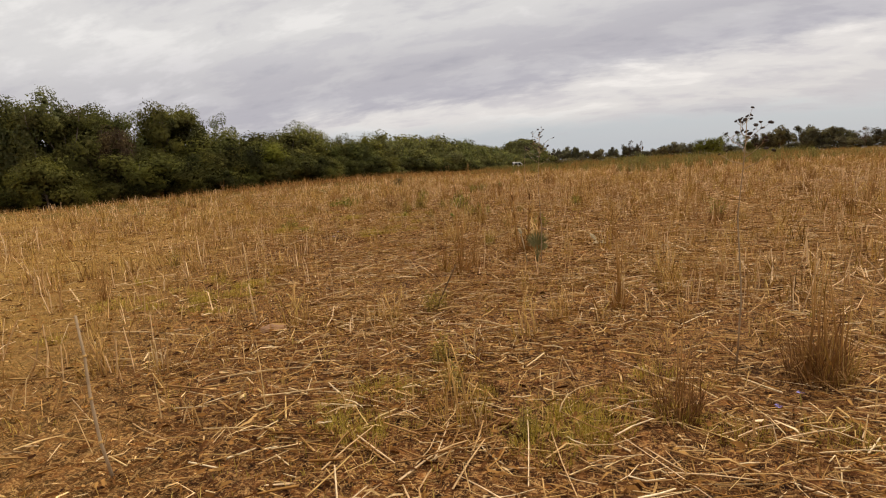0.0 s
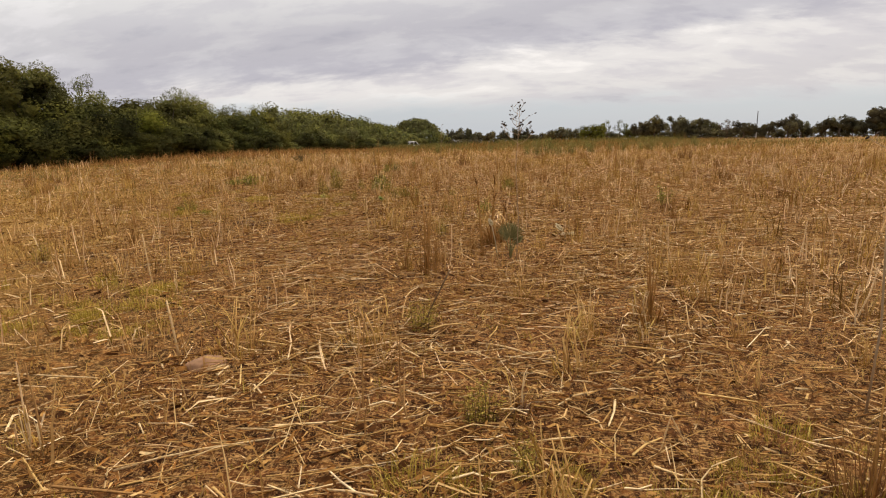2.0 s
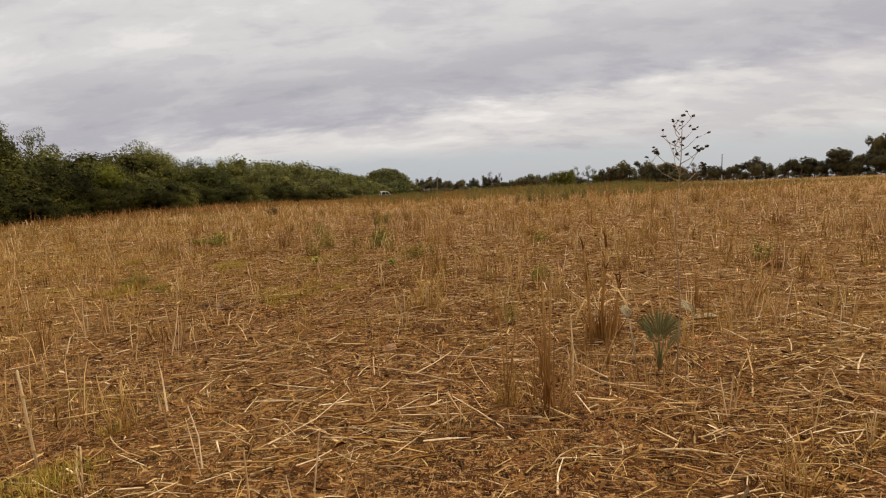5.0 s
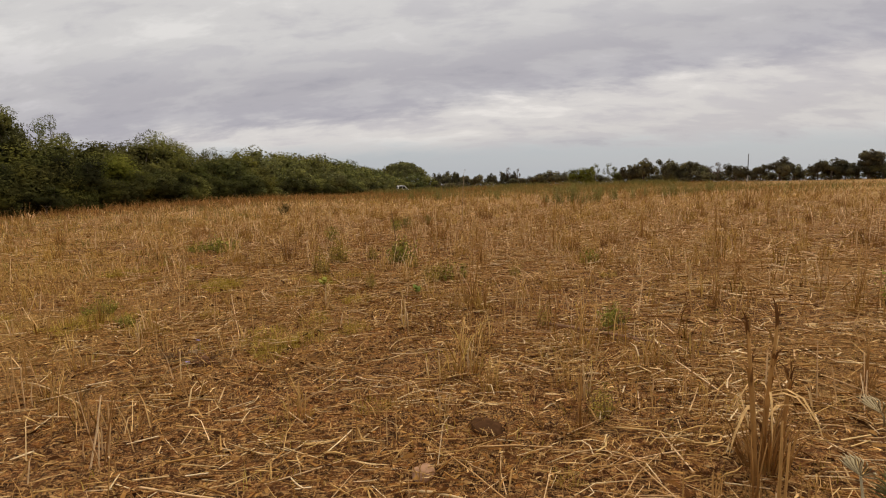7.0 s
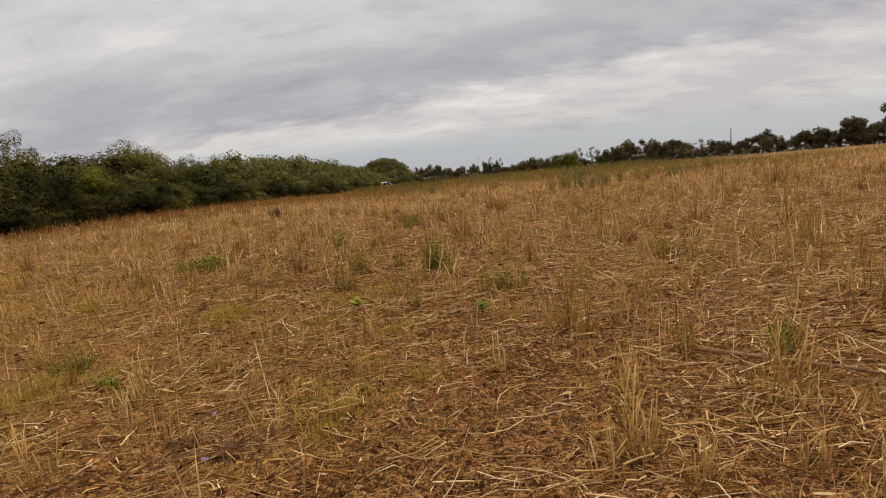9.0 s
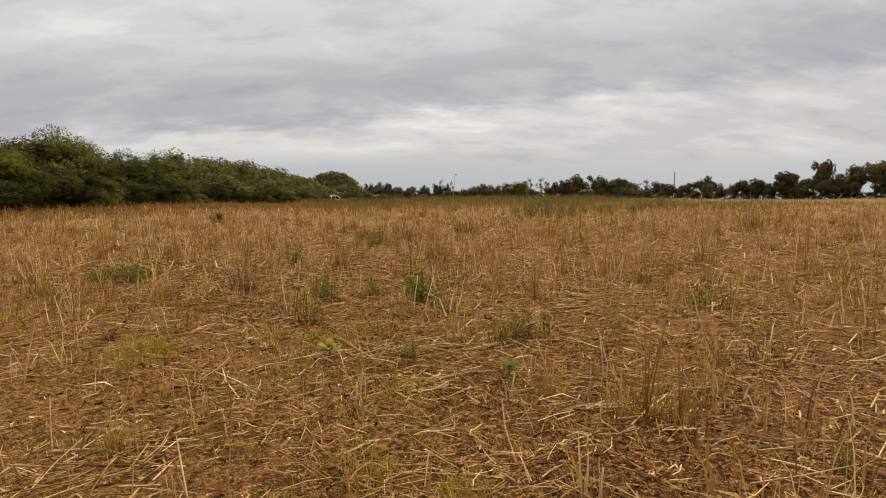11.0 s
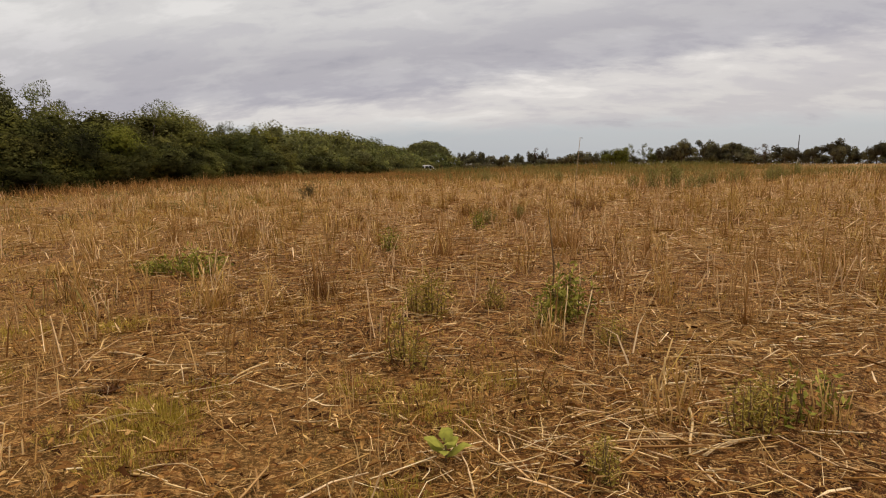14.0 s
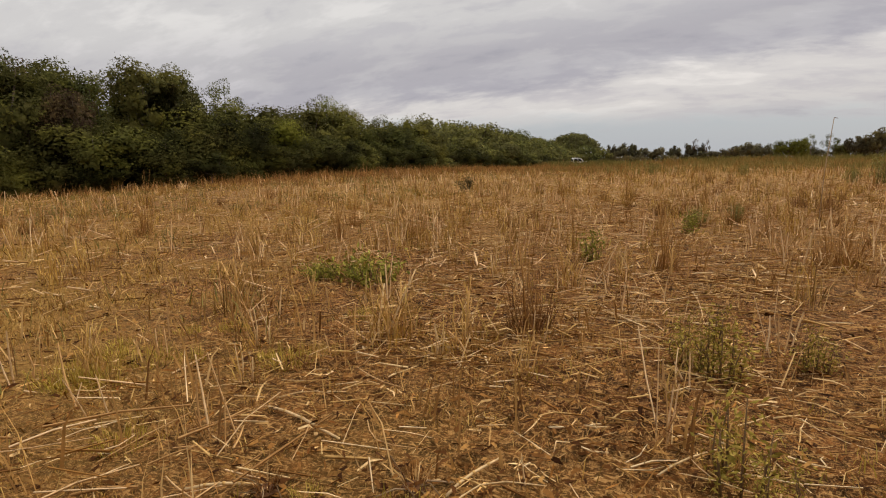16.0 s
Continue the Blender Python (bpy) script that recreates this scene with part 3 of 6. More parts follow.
def tree_kind(kind, seed):
    """Trunk with limbs, and crown, of one kind of tree; scaled where it stands."""
    rs = np.random.default_rng(seed)
    n, leaf, low, count, sizes, stem_top, girth, stray = SHAPES[kind]
    lobes = []
    side_a, side_f = rs.uniform(0, 6.28), rs.uniform(0.2, 0.9)
    for i in range(count):
        a, f = rs.uniform(0, 6.28), rs.uniform(0, 1)
        x0 = y0 = 0.0
        if kind in LOW:
            z = 0.35 + f ** 0.8 * 3.6
            reach = 2.0 * math.sqrt(max(0.06, 1 - (max(0, z - 1.2) / 3.1) ** 2)) * rs.uniform(0.35, 1.0) ** 0.7
        elif kind in ("airy", "thin"):
            z = 1.6 + f ** 0.8 * 3.8
            reach = 2.0 * math.sqrt(max(0.12, 1 - ((z - 3.4) / 2.35) ** 2)) * rs.uniform(0.3, 1.0)
        elif kind == "tall":
            z = 0.9 + f * 4.9
            reach = 2.5 * math.sqrt(max(0.08, 1 - ((z - 3.0) / 3.3) ** 2)) * rs.uniform(0.35, 1.0) ** 0.7
        elif kind == "dome":
            reach = 6.4 * f ** 0.5
            z = 1.0 + 6.0 * math.sqrt(max(0, 1 - (reach / 7.0) ** 2)) * rs.uniform(0.5, 1.0) ** 0.2
        elif kind == "flat_top":
            reach = 1.5 * f ** 0.5
            z = 2.3 + 1.95 * rs.uniform(0.0, 1.0) ** 0.6 * (1 - 0.1 * reach)
        elif i < count * 0.68:  # the main, flat-topped head of a savanna tree
            reach = 2.3 * f ** 0.5
            z = 1.75 + 2.4 * math.sqrt(max(0, 1 - (reach / 2.6) ** 2)) * rs.uniform(0.0, 1.0)
        else:  # a lower head to one side of it
            reach = 1.2 * f ** 0.5
            x0, y0 = 2.0 * math.cos(side_a), 2.0 * math.sin(side_a)
            z = 1.0 + side_f + rs.uniform(-0.3, 0.6)
        lobes.append((x0 + math.cos(a) * reach, y0 + math.sin(a) * reach, z, rs.uniform(*sizes)))
    # the far kinds take leaf colours with haze painted in
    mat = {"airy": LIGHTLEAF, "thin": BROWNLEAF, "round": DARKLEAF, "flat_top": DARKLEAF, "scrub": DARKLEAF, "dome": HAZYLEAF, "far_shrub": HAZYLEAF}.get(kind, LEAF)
    axis_z = {"dome": 0.5, "round": 2.2, "flat_top": 3.2, "tall": 2.4, "airy": 3.6, "thin": 3.0}.get(kind, 1.2)
    spots, out = crown_points(lobes, n, rs, low, axis_z)
    sizes_at = leaf * rs.uniform(0.6, 1.35, len(spots))
    if kind not in ("airy", "thin"):  # the crown's dense inside
        deep = np.asarray(lobes)[rs.integers(0, len(lobes), max(120, n // 6))]
        inner = deep[:, :3] * [0.84, 0.84, 0.95] + rs.normal(size=(len(deep), 3)) * deep[:, 3:] * 0.3
        inner = inner[inner[:, 2] > low + 0.1]
        spots, out = np.concatenate([spots, inner]), np.concatenate([out, inner - np.array((0, 0, axis_z))])
        sizes_at = np.concatenate([sizes_at, rs.uniform(0.35, 0.6, len(inner)) * np.mean(sizes)])
    crown = leaf_cloud("crown", spots, sizes_at, out, stray, mat, rs)
    bend = rs.normal(size=2) * 0.08 * stem_top
    pieces = [tube([(0, 0, -0.4), (bend[0] * 0.4, bend[1] * 0.4, stem_top * 0.5), (bend[0], bend[1], stem_top)], [girth * 1.25, girth, girth * 0.8], 6)]
    order = sorted(lobes, key=lambda q: -q[2])
    for q in order[:: max(1, len(order) // (10 if kind == "thin" else 7 if kind in ("airy", "tall", "dome", "round") else 3))]:
        start = Vector((bend[0], bend[1], stem_top * rs.uniform(0.55, 1.0)))
        end = Vector(q[:3])
        mid = start.lerp(end, 0.5) + Vector(rs.normal(size=3) * 0.15)
        tipw = end + Vector((0, 0, q[3] * 0.7))
        pieces.append(tube([start, mid, end, tipw], [girth * 0.5, girth * 0.36, girth * 0.2, girth * 0.07], 4))
    return mesh_np("trunk", *join(*pieces), BARK, True), crown


KINDS = {k: [tree_kind(k, 40 + 7 * i + len(k)) for i in range(c)] for k, c in
         (("shrub", 6), ("mid_shrub", 5), ("far_shrub", 5), ("scrub", 4), ("airy", 3), ("tall", 4), ("round", 7), ("flat_top", 3), ("thin", 2), ("dome", 1))}
TREE_LABEL = {"shrub": "dense green thorn shrub of the field hedge", "mid_shrub": "dense green thorn shrub of the field hedge", "far_shrub": "dense olive green shrub along the hedge", "scrub": "low dark scrub at the far edge", "airy": "airy pale green tree rising above the hedge",
              "tall": "tall dark green leafy tree in the hedge", "round": "dark round-crowned savanna tree at the field's far edge",
              "flat_top": "dark flat-headed savanna tree standing above its neighbours", "dome": "broad dome-shaped green tree standing far off", "thin": "nearly bare tree with thin brown foliage at the far edge"}
FULL = {"shrub": 4.75, "mid_shrub": 4.75, "far_shrub": 4.75, "scrub": 4.75, "airy": 5.95, "tall": 6.5, "round": 4.65, "flat_top": 4.75, "thin": 5.9, "dome": 7.9}
tree_no = [0]


def plant_tree(kind, x, y, top, wide=1.0, label="", leaf=None):
    """A tree at x, y whose crown's top stands at the height top."""
    i = tree_no[0] = tree_no[0] + 1
    base = gz(x, y)
    k = (top - base) / FULL[kind]
    trunk, crown = KINDS[kind][i * 3 % len(KINDS[kind])]
    root = thing("shrub" if "rub" in kind else "tree", label or TREE_LABEL[kind], "shrub" if "rub" in kind else "tree",
                 pose(x, y, base, 0, 0, (i * 137.5) % 360) @ Matrix.Diagonal((k * wide, k * wide, k, 1)),
                 "hedge along the field" if kind in ("shrub", "mid_shrub", "far_shrub", "airy", "tall") else "trees at the far edge")
    part("trunk", trunk, None, root)
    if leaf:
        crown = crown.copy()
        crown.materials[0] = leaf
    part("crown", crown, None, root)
    return root


# the hedge's front edge, as a line from behind the walk's left to the far end of the field
HX = [-50.0, -38.6, -33.5, -30.2, -29.0, -28.4, -28.8, -29.5, -31.0]
HY = [25.0, 31.6, 34.5, 39.0, 48.5, 67.0, 96.0, 121.0, 150.0]
HS = np.concatenate([[0], np.cumsum(np.hypot(np.diff(HX), np.diff(HY)))])


def hedge_at(s, back):
    x, y = np.interp(s, HS, HX), np.interp(s, HS, HY)
    dx, dy = np.interp(s + 1, HS, HX) - np.interp(s - 1, HS, HX), np.interp(s + 1, HS, HY) - np.interp(s - 1, HS, HY)
    d = math.hypot(dx, dy)
    return x - dy / d * back, y + dx / d * back


tr = np.random.default_rng(21)
for first, step, back, low, high in ((0.0, 3.3, 1.8, 2.5, 4.5), (1.5, 3.7, 4.9, 3.9, 6.1), (0.8, 4.4, 8.8, 4.6, 6.9)):
    s = first
    while s < HS[-1]:
        x, y = hedge_at(s, back + tr.uniform(-0.8, 1.0))
        far = y > 72
        grown = tr.uniform(low, high) + (1.1 if y > 85 else 0.1 if y > 60 else 0) + float(hollow(x, y))
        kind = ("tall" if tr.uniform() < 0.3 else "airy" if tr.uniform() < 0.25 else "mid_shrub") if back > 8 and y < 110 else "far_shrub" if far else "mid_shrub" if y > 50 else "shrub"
        plant_tree(kind, x, y, gz(x, y) + grown, tr.uniform(1.15, 1.6) if grown < 5 else tr.uniform(1.0, 1.3))
        s += step * tr.uniform(0.85, 1.15) * (1.25 if far else 1)
# low growth filling the hedge's foot, most of it darkened to paint the shade there
s = 1.0
while s < HS[-1]:
    x, y = hedge_at(s, tr.uniform(-0.5, 0.9))
    plant_tree("mid_shrub" if y < 62 else "far_shrub", x, y, gz(x, y) + tr.uniform(1.3, 2.7), tr.uniform(1.5, 2.0), "low tangled shrub at the hedge's foot, mostly coloured shade-dark", SHADELEAF if tr.uniform() < 0.85 else None)
    s += tr.uniform(2.0, 3.0) * (1.3 if y > 72 else 1)
MID = (-5.5, 11.0)  # middle of the last part of the walk


def bearing(az, r):
    return MID[0] + r * math.sin(radians(az)), MID[1] + r * math.cos(radians(az))


# single trees of another colour in the hedge; the darkest ones paint its shaded recesses
EXTRA_TREES = (
    (-43.3, 33.1, 8.9, "tall", 0.85, LIGHTLEAF, "tall pale green leafy tree rising above the hedge"),
    (-46.2, 32.0, 8.4, "tall", 1.00, LEAF, "tall dark green leafy tree in the hedge"),
    (-38.0, 29.3, 3.20, "shrub", 1.20, LEAF, "rounded green shrub bulging from the hedge"),
    (-37.6, 41.3, 7.28, "tall", 0.85, LIGHTLEAF, "tall pale green leafy tree rising above the hedge"),
    (-35.3, 40.9, 5.94, "tall", 0.60, SHADELEAF, "hedge tree with recess shade painted into its leaves"),
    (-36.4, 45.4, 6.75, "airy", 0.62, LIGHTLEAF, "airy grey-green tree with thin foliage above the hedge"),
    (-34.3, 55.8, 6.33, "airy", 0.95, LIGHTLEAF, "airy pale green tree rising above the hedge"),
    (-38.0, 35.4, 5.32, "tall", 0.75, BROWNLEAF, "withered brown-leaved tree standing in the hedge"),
    (-31.4, 41.6, 3.65, "shrub", 1.10, SHADELEAF, "hedge shrub with recess shade painted into its leaves"),
    (-32.1, 39.9, 2.88, "shrub", 1.10, SHADELEAF, "hedge shrub with recess shade painted into its leaves"),
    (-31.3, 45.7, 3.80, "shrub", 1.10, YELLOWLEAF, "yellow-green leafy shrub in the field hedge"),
    (-29.8, 47.4, 2.61, "shrub", 1.30, SHADELEAF, "hedge shrub with recess shade painted into its leaves"),
    (-29.5, 50.6, 2.25, "shrub", 1.30, SHADELEAF, "hedge shrub with recess shade painted into its leaves"),
    (-30.8, 43.0, 1.61, "shrub", 1.50, SHADELEAF, "hedge shrub with recess shade painted into its leaves"),
    (-36.1, 36.2, 3.53, "shrub", 0.80, SHADELEAF, "hedge shrub with recess shade painted into its leaves"),
    (-33.5, 37.7, 3.18, "shrub", 1.00, SHADELEAF, "hedge shrub with recess shade painted into its leaves"),
    (-42.5, 36.8, 6.47, "tall", 0.90, YELLOWLEAF, "tall yellow-green leafy tree in the hedge"),
    (-44.0, 36.4, 7.74, "airy", 0.90, BROWNLEAF, "airy brown-leaved tree above the hedge"),
)
# trees that stand above the hedge: bearing, distance, elevation of the top, kind, width
for az, r, el, kind, wide in (
    (-58, 44, 7.6, "tall", 1.0), (-54.5, 45, 7.2, "tall", 1.1), (-50.5, 44, 7.1, "airy", 1.1), (-47.4, 43, 8.0, "tall", 0.95), (-45.6, 45, 7.3, "tall", 0.8),
    (-40.8, 50, 5.0, "airy", 0.8), (-31.2, 62, 4.3, "airy", 0.8), (-27.8, 66, 3.4, "airy", 0.85),
    (-26.0, 66, 3.1, "shrub", 1.0), (-22.2, 78, 2.2, "airy", 0.8), (-17.4, 98, 1.8, "tall", 0.9), (-16.6, 102, 1.3, "far_shrub", 1.2), (-13.0, 128, 0.95, "tall", 1.0), (-12.2, 135, 0.8, "far_shrub", 1.2)):
    x, y = bearing(az, r)
    plant_tree(kind, x, y, 1.42 + r * math.tan(radians(el)), wide)
for x, y, top, kind in ((-42.5, 32.5, 7.3, "tall"), (-40.2, 33.2, 6.6, "tall"), (-45.5, 31.0, 6.8, "tall"), (-44.1, 38.0, 7.7, "tall"), (-43.0, 39.5, 6.9, "tall"), (-39.9, 43.2, 6.5, "tall")):
    plant_tree(kind, x, y, top, 1.0)
for x, y, top, kind, wide, leaf, label in EXTRA_TREES:
    plant_tree(kind, x, y, top, wide, label, leaf)
# the domed tree and the far edge: bearing, distance, height of the top, breadth, kind
x, y = bearing(-9.7, 212)
plant_tree("dome", x, y, 6.2, 1.0)
FAR_EDGE = (
    (-6.3, 205, 1.9, 5.0, "round"), (-5.4, 205, 2.1, 8.0, "round"), (-4.3, 205, 1.8, 4.6, "round"), (-3.4, 205, 0.6, 5.0, "round"), (-2.1, 205, 0.9, 5.6, "round"), (-0.7, 205, 1.2, 5.0, "round"), (0.5, 205, 1.9, 4.4, "round"), (0.9, 204, 2.9, 3.4, "thin"), (1.5, 204, 1.5, 3.4, "round"), (1.9, 200, 2.4, 2.8, "thin"),
    (2.4, 194, -0.9, 6.0, "scrub"), (3.6, 188, 0.1, 5.2, "round"), (5.0, 182, 1.7, 8.0, "round"), (6.2, 176, 1.2, 5.2, "round"), (7.4, 171, 1.5, 5.4, "far_shrub"), (9.0, 172, 2.0, 5.0, "far_shrub"), (9.6, 167, 2.9, 3.8, "airy"), (10.8, 166, 2.9, 4.6, "airy"), (11.6, 167, 1.9, 5.0, "far_shrub"),
    (12.6, 165, 2.6, 6.0, "round"), (14.0, 164, 4.4, 8.4, "round"), (15.9, 163, 4.0, 7.8, "round"), (17.3, 162, 1.8, 6.4, "round"), (18.1, 161, 2.9, 7.0, "round"), (19.0, 161, 2.1, 5.8, "round"), (19.8, 160, 1.4, 3.6, "thin"), (20.6, 147, 2.1, 3.4, "thin"),
    (22.2, 140, 2.5, 6.2, "round"), (24.1, 140, 2.0, 4.0, "round"), (25.6, 140, 3.4, 6.8, "round"), (26.6, 140, 2.0, 4.0, "round"), (28.4, 139, 2.3, 4.8, "round"), (29.3, 139, 3.2, 6.6, "round"), (30.3, 139, 2.3, 4.2, "round"), (31.1, 139, 2.5, 5.2, "round"), (31.9, 139, 4.1, 7.5, "flat_top"),
    (32.8, 139, 2.5, 6.2, "round"), (33.4, 140, 2.8, 4.8, "round"), (34.55, 139, 6.4, 6.0, "flat_top"), (34.5, 138, 3.4, 6.6, "round"), (35.6, 139, 4.0, 6.8, "round"), (36.5, 139, 4.4, 6.4, "round"), (37.0, 140, 5.3, 6.0, "flat_top"), (38.2, 139, 5.9, 8.0, "flat_top"), (39.3, 139, 4.6, 6.4, "round"), (40.8, 138, 4.9, 6.6, "round"))
for az, r, top, broad, kind in FAR_EDGE:
    x, y = bearing(az, r)
    top += 0.5 if az < 21 else 0.1
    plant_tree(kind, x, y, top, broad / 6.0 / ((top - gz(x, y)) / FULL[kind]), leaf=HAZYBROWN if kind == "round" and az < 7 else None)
for az, r, el, wide in ((8.1, 160, 0.22, 1.3), (8.8, 158, 0.30, 1.2)):
    x, y = bearing(az, r)
    plant_tree("far_shrub", x, y, 1.42 + r * math.tan(radians(el)), wide, "bright yellow-green bush at the field's far edge", YELLOWLEAF)
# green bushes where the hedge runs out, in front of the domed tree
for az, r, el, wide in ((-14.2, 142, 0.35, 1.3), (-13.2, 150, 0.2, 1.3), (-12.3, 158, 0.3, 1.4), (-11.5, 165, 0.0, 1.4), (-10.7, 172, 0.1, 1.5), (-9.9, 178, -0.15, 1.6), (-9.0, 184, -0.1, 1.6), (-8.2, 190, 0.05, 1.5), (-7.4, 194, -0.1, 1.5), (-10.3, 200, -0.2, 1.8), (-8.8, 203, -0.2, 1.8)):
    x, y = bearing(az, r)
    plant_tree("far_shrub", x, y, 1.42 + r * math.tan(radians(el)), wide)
# low scrub under the far trees
sr = np.random.default_rng(5)
for k in range(140):
    az = -12 + k * 0.39
    r = float(np.interp(az, [-12, 0, 12, 24, 42], [190, 205, 176, 150, 140])) + sr.uniform(-6, 6 if az < 22 else 0)
    x, y = bearing(az, r)
    low = sr.uniform(1.05, 1.4) if az < 21.5 else 0.3 if 27.1 < az < 27.9 else sr.uniform(0.62, 0.95)
    plant_tree("scrub", x, y, gz(x, y) + low * sr.uniform(1.5, 2.6), sr.uniform(1.8, 2.6), "low dark scrub along the field's far edge")

# ---- pole and pick-up at the far edge ----


def utility_pole(x, y, top):
    b = gz(x, y)
    root = thing("utility_pole", "bare wooden pole with a whitewashed foot among far trees", "pole", pose(x, y, b))
    h = top - b
    part("post", mesh_np("post", *tube([(0, 0, h * 0.45), (0.01, 0, h * 0.75), (0.02, 0, h)], [0.10, 0.09, 0.075], 8), POLE_DARK, True), None, root)
    part("whitewashed_foot", mesh_np("whitewashed_foot", *tube([(0, 0, -0.5), (0, 0, h * 0.46)], [0.12, 0.105], 8), POLE_PALE, True), None, root, "whitewashed lower half")


px_, py_ = bearing(23.05, 143)
utility_pole(px_, py_, 1.42 + 143 * math.tan(radians(1.05)))


def box_bm(cx, cy, cz, sx, sy, sz, bevel=0.04):
    bm = bmesh.new()
    bmesh.ops.create_cube(bm, size=1)
    bmesh.ops.scale(bm, vec=(sx, sy, sz), verts=bm.verts)
    bmesh.ops.translate(bm, vec=(cx, cy, cz), verts=bm.verts)
    if bevel:
        bmesh.ops.bevel(bm, geom=bm.edges[:], offset=bevel, segments=2, affect="EDGES")
    return bm


def prism_bm(outline, half, bevel=0.03):
    """A body from a side outline in x and z, with the given half width."""
    bm = bmesh.new()
    vs = [bm.verts.new((x, -half, z)) for x, z in outline]
    f = bm.faces.new(vs)
    ex = bmesh.ops.extrude_face_region(bm, geom=[f])
    bmesh.ops.translate(bm, vec=(0, 2 * half, 0), verts=[v for v in ex["geom"] if isinstance(v, bmesh.types.BMVert)])
    bmesh.ops.recalc_face_normals(bm, faces=bm.faces[:])
    if bevel:
        bmesh.ops.bevel(bm, geom=bm.edges[:], offset=bevel, segments=2, affect="EDGES")
    return bm


def pickup(x, y, turn):
    root = thing("pickup_truck", "white double-cab pick-up parked beyond the tall dry grass", "truck", pose(x, y, gz(x, y) - 0.02, 0, 0, turn))
    body = part("body", prism_bm([(-2.6, 0.45), (-2.65, 1.02), (-0.9, 1.05), (0.95, 1.08), (2.35, 1.0), (2.6, 0.85), (2.62, 0.42)], 0.88), PAINT, root)
    cab = part("cab", prism_bm([(-0.95, 1.0), (-0.82, 1.72), (-0.6, 1.79), (0.35, 1.78), (0.55, 1.72), (1.2, 1.02)], 0.78, 0.05), PAINT, root)
    for sgn in (-1, 1):
        for w in ([(-0.78, 1.12), (-0.68, 1.64), (-0.05, 1.68), (-0.05, 1.12)], [(0.04, 1.12), (0.04, 1.68), (0.44, 1.66), (0.92, 1.12)]):
            bm = prism_bm(w, 0.008, 0)
            bmesh.ops.translate(bm, vec=(0, sgn * 0.785, 0), verts=bm.verts)
            part("side_window", bm, GLASS, cab, "dark side window")
    bm = box_bm(0, 0, 0, 0.02, 1.35, 0.72, 0)
    bmesh.ops.rotate(bm, matrix=Matrix.Rotation(radians(-43), 3, "Y"), verts=bm.verts)
    bmesh.ops.translate(bm, vec=(0.90, 0, 1.39), verts=bm.verts)
    part("windscreen", bm, GLASS, cab, "dark windscreen")
    part("rear_window", box_bm(-0.905, 0, 1.4, 0.03, 1.2, 0.4, 0), GLASS, cab, "dark rear window")
    part("load_bed_lining", box_bm(-1.78, 0, 1.045, 1.6, 1.5, 0.03, 0), TRIM, body, "black bed lining")
    part("front_bumper", box_bm(2.66, 0, 0.58, 0.16, 1.7, 0.26), TRIM, root, "black front bumper")
    part("rear_bumper", box_bm(-2.7, 0, 0.55, 0.12, 1.66, 0.2), TRIM, root, "black rear bumper")
    for sgn in (-1, 1):
        part("headlight", box_bm(2.56, sgn * 0.66, 0.86, 0.12, 0.34, 0.16, 0.03), LAMP_CLEAR, root, "clear headlight")
        part("tail_light", box_bm(-2.63, sgn * 0.78, 0.86, 0.06, 0.14, 0.3, 0.02), LAMP_RED, root, "red tail light")
        part("mirror", box_bm(0.85, sgn * 0.98, 1.18, 0.1, 0.2, 0.14, 0.03), PAINT, root)
        for wx_ in (-1.6, 1.65):
            bm = bmesh.new()
            bmesh.ops.create_cone(bm, segments=24, radius1=0.38, radius2=0.38, depth=0.24, cap_ends=True)
            bmesh.ops.bevel(bm, geom=[e for e in bm.edges if len(e.link_faces) == 2 and e.calc_face_angle(0) > 1], offset=0.05, segments=2, affect="EDGES")
            bmesh.ops.rotate(bm, matrix=Matrix.Rotation(radians(90), 3, "X"), verts=bm.verts)
            bmesh.ops.translate(bm, vec=(wx_, sgn * 0.8, 0.38), verts=bm.verts)
            tyre = part("tyre", bm, RUBBER, root, "black tyre")
            bm = bmesh.new()
            bmesh.ops.create_cone(bm, segments=20, radius1=0.22, radius2=0.19, depth=0.06, cap_ends=True)
            bmesh.ops.rotate(bm, matrix=Matrix.Rotation(radians(90 * sgn), 3, "X"), verts=bm.verts)
            bmesh.ops.translate(bm, vec=(wx_, sgn * 0.92, 0.38), verts=bm.verts)
            part("rim", bm, STEEL, tyre, "grey steel rim")


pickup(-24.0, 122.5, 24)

# ---- plants of the field, singly ----


